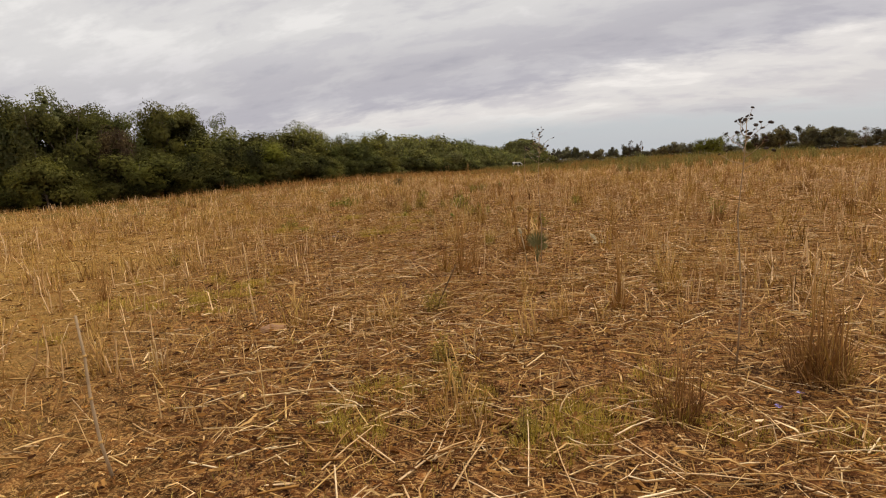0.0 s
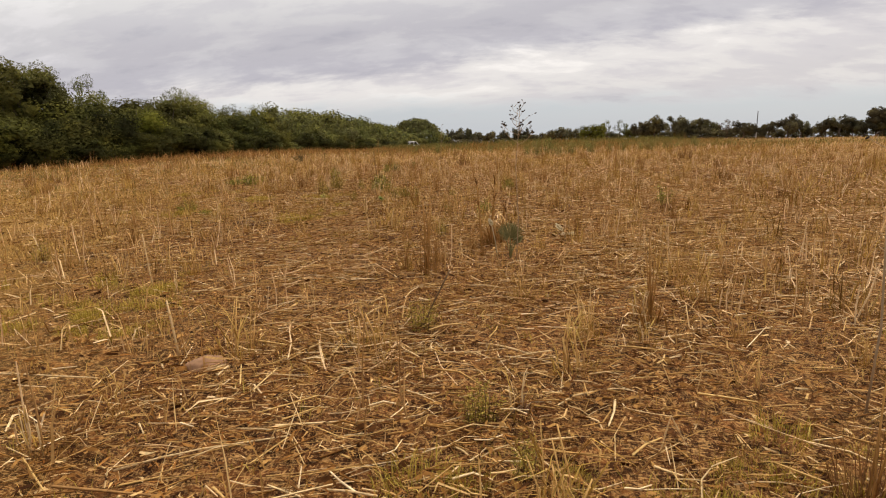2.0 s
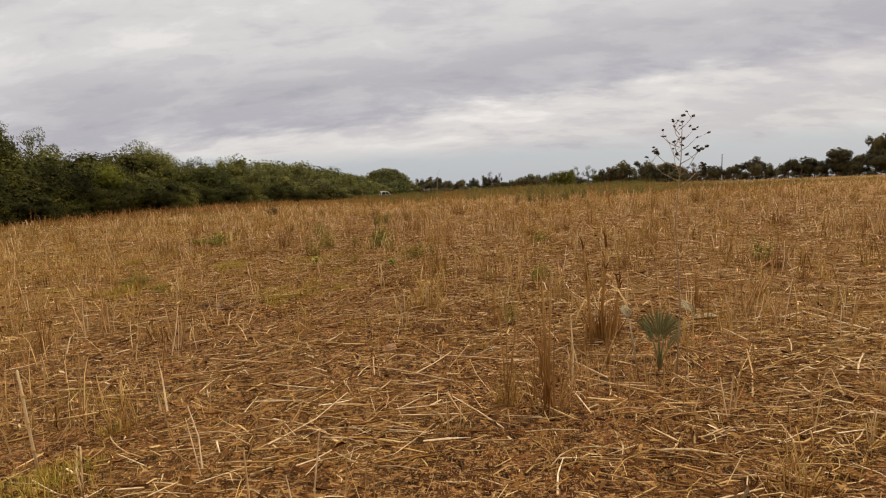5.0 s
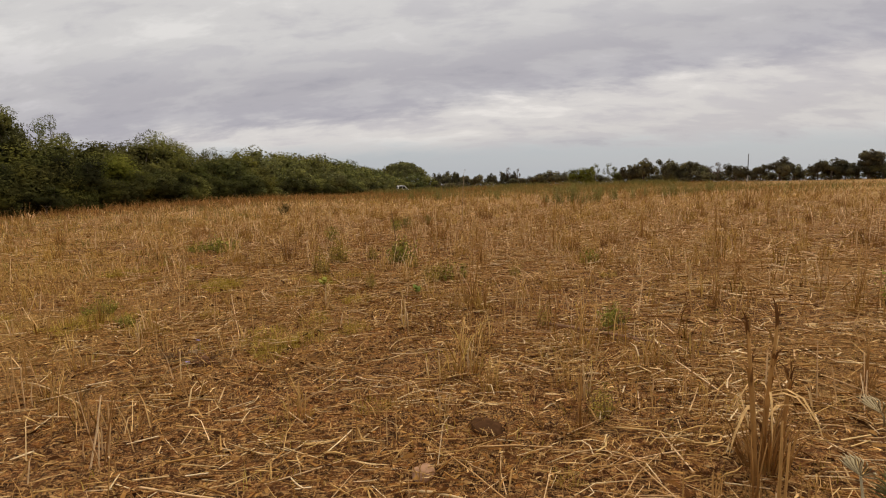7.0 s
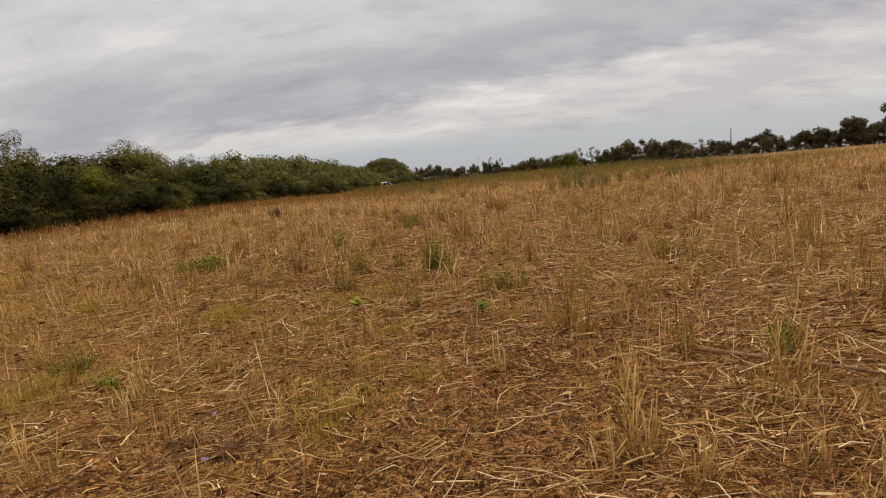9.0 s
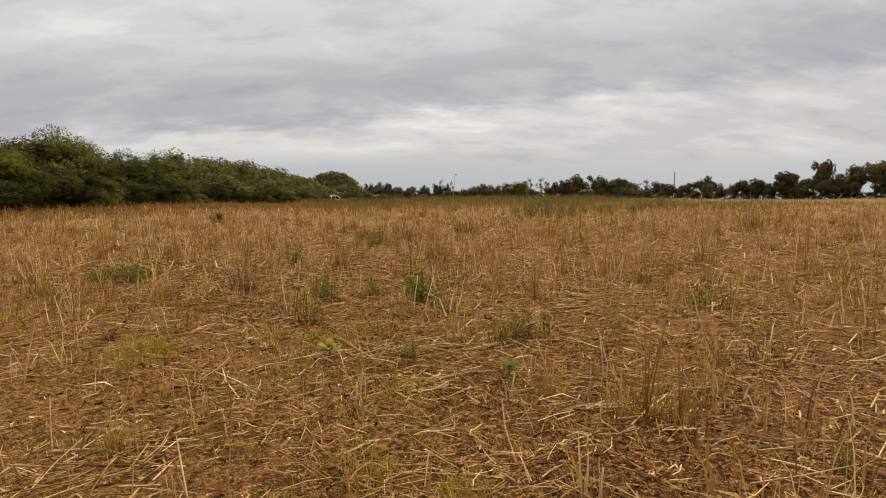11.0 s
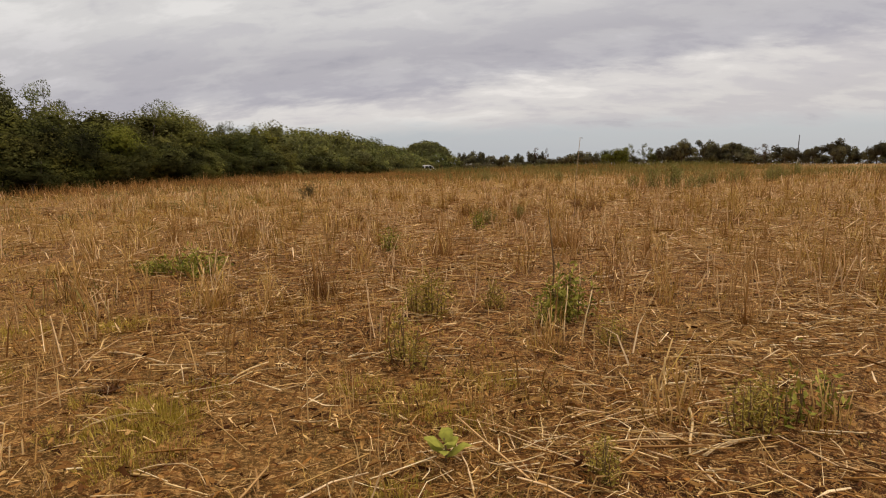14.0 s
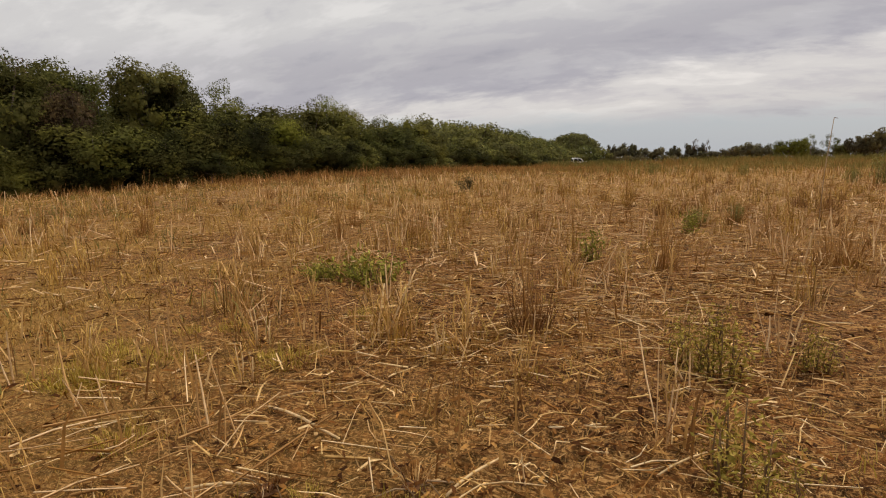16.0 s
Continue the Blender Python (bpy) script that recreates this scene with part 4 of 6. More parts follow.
def stubble_clump(seed, n, height, spread, leafy, mat, label, name="stubble_clump"):
    """A cut clump: several stiff stalks with broken tops and dry leaves hanging from them."""
    rs = np.random.default_rng(seed)
    root = thing(name, label, "stubble", pose(0, 0, -50), "stubble clumps of the field")
    base, az, hh, top = [], [], [], []
    for k in range(n):
        a, r = rs.uniform(0, 6.28), spread * math.sqrt(rs.uniform())
        h = height * rs.uniform(0.3, 1.0) ** 0.8
        lean = rs.normal(size=2) * 0.13 * h
        x, y = r * math.cos(a), r * math.sin(a)
        mid = (x + lean[0] * 0.4 + rs.normal() * 0.012, y + lean[1] * 0.4 + rs.normal() * 0.012, h * 0.5)
        end = (x + lean[0], y + lean[1], h)
        rad = rs.uniform(0.0018, 0.0048)
        pts, radii = [(x, y, -0.03), mid, end], [rad * 1.2, rad, rad * 0.85]
        if rs.uniform() < 0.3:
            fold = h * rs.uniform(0.15, 0.4)
            b = rs.uniform(0, 6.28)
            pts.append((end[0] + fold * math.cos(b) * 0.8, end[1] + fold * math.sin(b) * 0.8, end[2] - fold * rs.uniform(-0.1, 0.7)))
            radii.append(rad * 0.5)
        part("stalk", mesh_np("stalk", *tube(pts, radii, 5), mat), None, root)
        for _ in range(leafy):
            f = rs.uniform(0.15, 0.9)
            base.append((x + lean[0] * f, y + lean[1] * f, h * f))
            az.append(rs.uniform(0, 6.28))
            hh.append(rs.uniform(0.1, 0.28))
            top.append(rs.uniform(0.75, 1.12))
    for _ in range(int(n * 7)):
        a, r = rs.uniform(0, 6.28), spread * 1.7 * math.sqrt(rs.uniform())
        base.append((r * math.cos(a), r * math.sin(a), -0.01))
        az.append(a + rs.normal() * 0.6)
        hh.append(height * rs.uniform(0.15, 0.55))
        top.append(rs.uniform(0.1, 1.1))
    v, t = blades(np.array(base), np.array(hh), rs.uniform(0.003, 0.0075, len(base)), np.array(az), np.array(top), rs)
    part("dry_foliage", mesh_np("dry_foliage", v, t, GOLD if mat is not RUST else RUST), None, root)
    return root


def grass_clump(seed, n, height, spread, mat, label, name="grass_clump", category="grass", stems=2, stem_mat=None):
    """A tuft of fine upright blades with a few taller stems."""
    rs = np.random.default_rng(seed)
    root = thing(name, label, category, pose(0, 0, -50), "dry grass clumps of the field")
    a = rs.uniform(0, 6.28, n)
    r = spread * np.sqrt(rs.uniform(0, 1, n))
    base = np.stack([r * np.cos(a), r * np.sin(a), np.full(n, -0.02)], 1)
    bent = rs.uniform(0, 1, n) < 0.72
    lean = np.where(bent, rs.uniform(0.35, 1.12, n), np.abs(rs.normal(0.18, 0.16, n)))
    tall = height * np.where(bent, rs.uniform(0.25, 0.7, n), rs.uniform(0.3, 1.0, n) ** 1.3)
    v, t = blades(base, tall, rs.uniform(0.0025, 0.006, n), a + rs.normal(size=n) * 0.7, lean, rs)
    part("tuft", mesh_np("tuft", v, t, mat), None, root)
    for _ in range(stems):
        b, q = rs.uniform(0, 6.28), spread * 0.5 * rs.uniform()
        lean = rs.normal(size=2) * 0.1 * height
        part("stem", mesh_np("stem", *tube([(q * math.cos(b), q * math.sin(b), -0.02), (lean[0] * 0.5, lean[1] * 0.5, height * 0.6), (lean[0], lean[1], height * rs.uniform(0.95, 1.2))],
                                           [0.005, 0.004, 0.002], 5), stem_mat or STALK), None, root)
    return root


def green_weed(seed, height, spread, stems, mat, label, leaf=0.022, tall=0.0, dense=3):
    """A leafy weed: several branching stems set with small leaves."""
    rs = np.random.default_rng(seed)
    root = thing("weed", label, "weed", pose(0, 0, -50), "green weeds of the field")
    spots = []
    for k in range(stems):
        a, q = rs.uniform(0, 6.28), rs.uniform(0.1, 1.0) * spread
        h = height * rs.uniform(0.65, 1.0) * (1 - 0.35 * q / max(spread, 0.01))
        end = np.array((q * math.cos(a), q * math.sin(a), h))
        base = np.array((0.02 * math.cos(a) + 0.55 * end[0], 0.02 * math.sin(a) + 0.55 * end[1], -0.02))
        mid = (base + end) / 2 + rs.normal(size=3) * 0.02
        part("stem", mesh_np("stem", *tube([tuple(base), tuple(mid), tuple(end)], [0.006, 0.0045, 0.002], 5), STEM), None, root)
        for f in np.linspace(0.15, 1.0, 13):
            p = base + (end - base) * f
            spots += [p + rs.normal(size=3) * (0.02 + 0.03 * f) for _ in range(dense)]
    if tall:
        part("stem", mesh_np("stem", *tube([(0, 0, -0.02), (0.03, 0.01, tall * 0.5), (-0.02, 0.03, tall)], [0.008, 0.007, 0.004], 5), STEM), None, root, "tall bare brown stem")
    spots = np.array(spots)
    spots[:, 2] = np.maximum(spots[:, 2], 0.02)
    part("foliage", mesh_np("foliage", *leaves(spots, leaf * rs.uniform(0.6, 1.3, len(spots)), rs, 0.1, 2.3), mat), None, root)
    return root


STUBBLE = [stubble_clump(100 + i, n, h, s, l, m, "clump of %s stalks remaining after the harvest" % w)
           for i, (n, h, s, l, m, w) in enumerate(((6, 0.34, 0.07, 2, STALK, "dry straw-coloured"), (4, 0.30, 0.06, 2, BONE, "bleached pale"), (8, 0.40, 0.09, 3, STALK, "dense straw-coloured"),
                                                   (3, 0.36, 0.05, 1, BONE, "few bleached"), (5, 0.32, 0.10, 2, STALK, "loose straw-coloured"), (10, 0.44, 0.10, 3, STALK, "thick golden")))]
PLUME = [grass_clump(230 + i, 300, 0.5, 0.15, RUST, "dense rusty brown tuft of dry grass", stems=2, stem_mat=RUST) for i in range(2)]
DARKBUSH = [green_weed(350, 0.62, 0.34, 16, DARKWEED, "small dark brown-green shrub with dry twigs", 0.035, 0.0, 3)]
DARKTUFT = [grass_clump(210 + i, 190, 0.5, 0.12, DARKRUST, "dark brown tuft of dry grass", stems=3, stem_mat=RUST) for i in range(2)]
RUSTY = [grass_clump(200 + i, n, 0.5, s, RUST, "reddish brown tuft of dry grass", stems=k, stem_mat=RUST) for i, (n, s, k) in enumerate(((60, 0.06, 5), (150, 0.11, 5), (90, 0.07, 4)))]
TALLGRASS = [grass_clump(220 + i, n, 0.7, 0.07, GOLD, "tall narrow clump of golden dry grass", stems=4, stem_mat=RUST) for i, n in enumerate((55, 75))]
LOWGREEN = [grass_clump(240 + i, n, 0.16, s, YELLOWGREEN, "low yellow-green grass tuft", stems=0) for i, (n, s) in enumerate(((160, 0.12), (240, 0.18), (110, 0.09)))]
WEEDS = [green_weed(260 + i, 0.42, 0.16, k, WEED, "leafy green weed among the straw") for i, k in enumerate((9, 12, 7))]
YWEEDS = [green_weed(280 + i, 0.45, 0.17, k, THINWEED, "yellowing thin-leaved weed among the straw", 0.014, 0.0, 6) for i, k in enumerate((8, 10))]
OLIVEBUSH = [green_weed(300 + i, 1.1, 0.5, 20, GREENOLIVE, "feathery olive green weed standing in the field", 0.026, 0.0, 5) for i in range(3)]
BIGLEAF = [green_weed(340 + i, 0.5, 0.13, 6, WEED, "upright green weed with broad drooping leaves", 0.036, 0.0, 1) for i in range(2)]
SPARSE = [green_weed(310, 0.5, 0.12, 6, THINWEED, "thin sparse-leaved green weed among the straw", 0.014, 0.0, 5)]
WIDEWEEDS = [green_weed(290, 0.32, 0.42, 20, WEED, "wide low green weed among dry stalks", 0.026)]
pr = np.random.default_rng(31)


def put(kinds, spots, unit):
    """Copies of the kinds at x, y with the given heights; unit is the height of a master."""
    for k, (x, y, h) in enumerate(spots):
        ob = copy_thing(kinds[k % len(kinds)], at_ground(x, y, pr.uniform(0, 360), h / unit))


def put_joined(kinds, spots, unit, name, label):
    """The same for clumps too far off to be told apart: one mesh for each material, over all the spots."""
    gathered = {}
    for k, (x, y, h) in enumerate(spots):
        kind, m = kinds[k % len(kinds)], np.array(at_ground(x, y, pr.uniform(0, 360), h / unit))
        for o in kind.children_recursive:
            me = o.data
            v, t = np.empty(3 * len(me.vertices), np.float32), np.empty(3 * len(me.polygons), np.int32)
            me.vertices.foreach_get("co", v)
            me.polygons.foreach_get("vertices", t)
            gathered.setdefault(me.materials[0], []).append((v.reshape(-1, 3) @ m[:3, :3].T + m[:3, 3], t.reshape(-1, 3)))
    for mat, pieces in gathered.items():
        tagged(new(name, mesh_np(name, *join(*pieces), mat)), label, "stubble", kind="stuff")


# stubble along the first, the middle and the last part of the walk
put(STUBBLE, [(0.42, 5.12, 0.24), (-0.2, 5.42, 0.33), (-2.99, 4.55, 0.42), (-2.25, 4.89, 0.4), (0.18, 4.33, 0.26), (0.32, 6.53, 0.34), (-0.64, 4.97, 0.27), (-1.09, 3.86, 0.3), (-0.94, 2.95, 0.42), (-0.77, 2.85, 0.3), (-2.11, 4.73, 0.44),
              (-0.6, 5.07, 0.27), (-0.75, 4.39, 0.42), (-0.53, 6.42, 0.25), (1.98, 9.49, 0.4), (-3.34, 9.53, 0.42), (1.93, 8.71, 0.42), (-3.82, 3.17, 0.34), (-4.81, 4.03, 0.3), (-0.12, 5.6, 0.45), (-1.1, 6.0, 0.3), (-2.6, 6.6, 0.34), (0.9, 7.4, 0.36)], 0.36)
put(STUBBLE[2:] + STUBBLE[:2], [(-3.16, 9.83, 0.52), (-2.5, 9.99, 0.36), (-1.54, 8.85, 0.38), (-2.91, 9.41, 0.3), (-4.19, 8.9, 0.36), (-3.22, 8.94, 0.3), (-1.65, 10.08, 0.42), (-3.11, 9.8, 0.55), (-5.25, 10.13, 0.4), (-2.17, 10.37, 0.5), (-3.39, 11.92, 0.4),
                               (-3.79, 10.95, 0.5), (-8.06, 11.83, 0.36), (-6.53, 10.75, 0.3), (-4.85, 10.36, 0.3), (-6.08, 9.06, 0.25), (-3.0, 10.4, 0.4), (-4.0, 12.1, 0.3), (-2.6, 12.4, 0.34), (-5.9, 12.0, 0.3)], 0.4)
put(STUBBLE, [(-3.76, 12.37, 0.42), (-4.97, 12.01, 0.38), (-7.88, 15.53, 0.46), (-5.29, 12.42, 0.25), (-1.46, 14.94, 0.3), (-1.18, 14.92, 0.36), (-5.84, 14.58, 0.3), (-4.9, 14.98, 0.28), (-4.85, 14.86, 0.34), (-5.1, 15.26, 0.28), (-5.27, 13.82, 0.24),
              (-7.28, 15.62, 0.42), (-6.84, 15.22, 0.3), (-8.34, 14.69, 0.34), (-9.27, 14.46, 0.36), (-6.89, 15.87, 0.4), (-1.17, 16.38, 0.46), (-5.64, 22.48, 0.4), (-3.43, 17.8, 0.4), (-7.44, 15.4, 0.34), (-7.0, 17.6, 0.42), (-8.1, 19.2, 0.46), (-6.2, 18.4, 0.42), (-2.2, 13.1, 0.3)], 0.36)
put(DARKTUFT, [(1.07, 3.96, 0.66), (1.13, 4.02, 0.5), (5.6, 26.8, 1.0), (-3.47, 24.9, 0.7), (1.39, 11.55, 0.5), (0.25, 3.24, 0.5), (-0.83, 17.5, 0.3), (-6.4, 24.0, 0.5), (2.6, 20.5, 0.4)], 0.5)
put(RUSTY, [(-2.06, 6.89, 0.74), (-2.04, 7.42, 0.45), (-1.68, 7.94, 0.36), (-2.36, 8.75, 0.4), (-10.85, 19.7, 0.5), (-0.33, 9.5, 0.42), (-0.12, 5.43, 0.6), (3.3, 24.4, 0.55), (8.6, 30.4, 0.6), (-4.9, 21.4, 0.4)], 0.5)
put(PLUME, [(-4.46, 19.3, 0.66), (-0.54, 18.0, 0.4), (1.12, 4.0, 0.42)], 0.5)
put(DARKBUSH, [(-12.36, 29.7, 0.56)], 0.62)
put(TALLGRASS, [(-3.19, 11.95, 0.8), (-3.05, 11.8, 0.6), (-2.3, 6.95, 0.6), (-7.3, 11.2, 0.4), (1.2, 3.9, 0.7)], 0.7)
put(WEEDS, [(-1.42, 15.04, 0.36), (-4.63, 15.65, 0.5), (-6.95, 18.9, 0.44), (-1.8, 11.1, 0.3), (-1.7, 11.2, 0.26), (1.45, 12.15, 0.4), (-5.9, 21.5, 0.42), (-4.75, 15.5, 0.4)], 0.42)
put(YWEEDS, [(-1.82, 5.18, 0.3), (-5.81, 15.6, 0.46), (-5.95, 15.75, 0.4), (-1.28, 3.78, 0.26), (-2.21, 8.94, 0.26), (-5.3, 15.9, 0.3), (-2.67, 14.13, 0.26), (-4.67, 13.13, 0.24), (-4.4, 15.0, 0.3), (-0.52, 2.85, 0.2), (-1.05, 3.3, 0.2)], 0.45)
put(WIDEWEEDS, [(-7.55, 11.6, 0.17), (-7.0, 11.2, 0.13), (-8.9, 17.1, 0.34), (-9.45, 17.1, 0.2)], 0.32)
put(SPARSE, [(-5.81, 14.41, 0.5), (-5.7, 14.3, 0.3), (-6.77, 7.14, 0.36), (-7.45, 11.5, 0.34), (-7.7, 11.75, 0.3), (-2.4, 11.3, 0.3)], 0.5)
put(BIGLEAF, [(-3.65, 13.81, 0.36), (-3.42, 13.88, 0.3)], 0.5)
put(YWEEDS, [(-3.88, 13.68, 0.38), (-3.75, 13.9, 0.28)], 0.45)
put(OLIVEBUSH, [(0.2, 33.3, 1.04), (-0.9, 34.5, 0.6), (1.4, 34, 0.76), (6.4, 41, 0.57), (2.9, 37.5, 0.7), (-5.8, 22.4, 0.34), (-5.2, 22.8, 0.34), (-3.4, 42, 0.6), (9.5, 47, 0.76), (0.8, 33, 0.54), (-0.3, 33.9, 0.9), (5.4, 41.5, 0.63), (7.3, 42.2, 0.88), (4.2, 39, 0.6), (3.6, 46, 0.85), (10.8, 49.5, 0.54), (-7.5, 45, 0.8), (-10.5, 52, 0.63), (13.5, 55, 0.99)], 0.9)
put(LOWGREEN, [(-7.07, 13.25, 0.17), (-6.85, 13.45, 0.13), (-5.58, 13.95, 0.15), (-1.32, 13.98, 0.16), (-0.5, 2.8, 0.16), (-0.25, 2.95, 0.14), (-1.3, 3.2, 0.13), (-5.05, 6.1, 0.13), (-4.6, 6.6, 0.12), (-2.5, 8.2, 0.12), (-3.7, 9.1, 0.12), (-4.4, 10.9, 0.16), (-4.9, 11.6, 0.14), (-5.5, 12.9, 0.13), (-9.0, 14.9, 0.18), (-8.4, 16.1, 0.16), (-5.6, 4.9, 0.2), (-4.5, 5.6, 0.16)], 0.16)
for cx_, cy_, reach, count in ((-4.5, 5.1, 0.5, 14), (-7.15, 13.43, 0.45, 5), (-7.65, 11.0, 0.6, 8), (-0.3, 3.0, 0.4, 5), (0.5, 3.4, 0.5, 6), (-5.3, 5.6, 1.1, 12), (-7.0, 13.2, 0.5, 7), (-4.8, 10.7, 0.5, 6), (-0.6, 2.9, 0.5, 6), (-8.9, 14.8, 0.7, 6), (-5.2, 12.7, 0.6, 5), (-4.7, 5.4, 0.6, 10), (-4.9, 10.67, 0.4, 8), (-7.2, 13.4, 0.3, 4), (-5.6, 14.0, 0.25, 5), (-1.44, 2.75, 0.3, 6), (-0.4, 3.1, 0.4, 4), (-6.9, 11.3, 0.6, 9), (-9.5, 14.6, 0.6, 8)):
    put(LOWGREEN, [(cx_ + pr.normal() * reach * 0.6, cy_ + pr.normal() * reach * 0.6, pr.uniform(0.1, 0.18)) for _ in range(count)], 0.16)
# further stubble at random beside and beyond the walk
spots = []
while len(spots) < 215:
    x, y = pr.uniform(-20, 9), pr.uniform(3, 27)
    d = near_walk(x, y)
    if 0.8 < d < 20 and pr.uniform() < 1 / (1 + (d / 11) ** 2) and abs(x + 3) < 1.3 * (y + 5):
        spots.append((x, y, pr.uniform(0.18, 0.46)))
put(STUBBLE + RUSTY[:1], spots, 0.4)
# paler clumps and brown tufts scattered over the middle of the field
spots = [(pr.uniform(-24, 14), pr.uniform(13, 34)) for _ in range(260)]
spots = [(x, y, pr.uniform(0.24, 0.5)) for x, y in spots if abs(x + 3) < 0.95 * (y - 3) and float(turf(x, y)) < 0.4]
put_joined([STUBBLE[1], STUBBLE[3], STUBBLE[0], STUBBLE[1]], spots[:130], 0.36, "pale_stubble", "bleached stubble clumps scattered over the middle field")
spots = [(pr.uniform(-22, 20), pr.uniform(15, 48), pr.uniform(0.3, 0.65)) for _ in range(42)]
put(RUSTY[1:] + DARKTUFT, spots, 0.5)
spots = []
while len(spots) < 105:
    x, y = pr.uniform(-19, 13), pr.uniform(10.5, 30)
    if abs(x + 4) < 0.95 * (y - 4) and near_walk(x, y) > 4.2 and float(turf(x, y)) < 0.45 and pr.uniform() < float(patchy(x, y, 0.9, 0.7)):
        spots.append((x, y, pr.uniform(0.34, 0.62)))
put_joined([STUBBLE[5], STUBBLE[2], TALLGRASS[0]], spots[:75], 0.46, "stout_stubble", "stout golden stubble clumps over the middle field")
put(PLUME + DARKTUFT, [(x, y, h * 0.8) for x, y, h in spots[75:]], 0.5)
tall_weed = green_weed(330, 0.3, 0.12, 5, WEED, "green weed with one tall bare brown stem", 0.02, 0.95)
tall_weed.matrix_basis = at_ground(-4.8, 15.55, 30)
for master in STUBBLE + RUSTY + TALLGRASS + LOWGREEN + WEEDS + YWEEDS + WIDEWEEDS + OLIVEBUSH + SPARSE + BIGLEAF + DARKTUFT + PLUME + DARKBUSH:
    for o in (*master.children_recursive, master):
        bpy.data.objects.remove(o)


def seed_mesh(rs):
    """A small flattened lump."""
    bm = bmesh.new()
    bmesh.ops.create_icosphere(bm, subdivisions=1, radius=1)
    for v in bm.verts:
        v.co *= rs.uniform(0.75, 1.2)
        v.co = Vector((v.co.x * 0.014, v.co.y * 0.011, v.co.z * 0.007))
    me = bpy.data.meshes.new("seed_head")
    bm.to_mesh(me)
    bm.free()
    me.materials.append(SEED)
    return me


def branching_weed(x, y, height, branches, seed, label, first=0.74, wide=0.2, turn=0):
    """A tall bare weed with thin forking branches that end in dark seed heads."""
    rs = np.random.default_rng(seed)
    seeds = [seed_mesh(rs) for _ in range(4)]
    root = thing("tall_weed", label, "weed", at_ground(x, y, turn))
    stem = [(0, 0, -0.03), (0.02, 0.0, height * 0.3), (-0.01, 0.01, height * 0.62), (0.02, 0.0, height * 0.86), (0.03, 0.01, height)]
    part("stem", mesh_np("stem", *tube(stem, [0.0065, 0.0055, 0.0045, 0.003, 0.002], 6), PALESTEM), None, root)
    tips = [stem[-1]]
    for k in range(branches):
        f = first + (0.97 - first) * (k / max(1, branches - 1))
        a = k * 2.4 + rs.normal() * 0.3
        z0 = height * f
        reach = wide * (1 - 0.55 * (f - first) / (0.97 - first)) * rs.uniform(0.7, 1.1)
        rise = reach * rs.uniform(0.5, 0.95)
        end = (reach * math.cos(a), reach * math.sin(a), z0 + rise)
        mid = (end[0] * 0.5, end[1] * 0.5, z0 + rise * 0.35)
        branch = part("branch", mesh_np("branch", *tube([(0.01, 0, z0), mid, end], [0.0028, 0.0021, 0.0013], 5), PALESTEM), None, root)
        for q in range(rs.integers(1, 4)):
            g = rs.uniform(0.3, 0.95)
            p = np.array(mid) * (1 - g) + np.array(end) * g
            tip = p + np.array((rs.normal() * 0.03, rs.normal() * 0.03, rs.uniform(0.02, 0.06)))
            part("twig", mesh_np("twig", *tube([tuple(p), tuple(tip)], [0.0014, 0.001], 4), PALESTEM), None, branch)
            tips.append(tuple(tip))
        tips.append(end)
    for k, p in enumerate(tips):
        head = part("seed_head", seeds[k % 4], None, root, "dark dry seed head")
        head.matrix_basis = pose(*p, rs.uniform(-35, 35), rs.uniform(-35, 35), rs.uniform(0, 360)) @ Matrix.Diagonal((*[rs.uniform(0.75, 1.35)] * 3, 1))


branching_weed(-1.15, 7.45, 1.70, 14, 3, "tall bare grey weed with dark seed heads", 0.76, 0.21)
branching_weed(0.65, 4.04, 1.62, 9, 9, "tall bare grey weed with spreading dark-tipped branches", 0.80, 0.19)
bare = thing("bare_stalk", "single tall bare grey stalk standing in the field", "stalk", at_ground(-4.09, 22.4))
part("stem", mesh_np("stem", *tube([(0, 0, -0.05), (0.02, 0, 0.9), (0.08, 0, 1.66)], [0.007, 0.006, 0.0045], 6), PALESTEM), None, bare)
part("bent_tip", mesh_np("bent_tip", *tube([(0.08, 0, 1.66), (0.13, 0, 1.65)], [0.006, 0.004], 5), STEM), None, bare)


def fan_palm(x, y, leaves_at, label, turn=0):
    """A palm seedling: stiff folded fan leaves on short stalks."""
    root = thing("palm_seedling", label, "palm", at_ground(x, y, turn))
    for k, (a, tilt, h, size, mat) in enumerate(leaves_at):
        out = Vector((math.cos(radians(a)), math.sin(radians(a)), 0))
        hub = out * (h * math.tan(radians(tilt))) * 0.6 + Vector((0, 0, h))
        leaf = part("fan_leaf", mesh_np("fan_leaf", *fan_mesh(hub, out, tilt, size), mat), None, root)
        part("petiole", mesh_np("petiole", *tube([(0, 0, -0.03), tuple(hub * 0.5 + Vector((0, 0, 0.02))), tuple(hub)], [0.008, 0.006, 0.005], 5), mat), None, leaf)


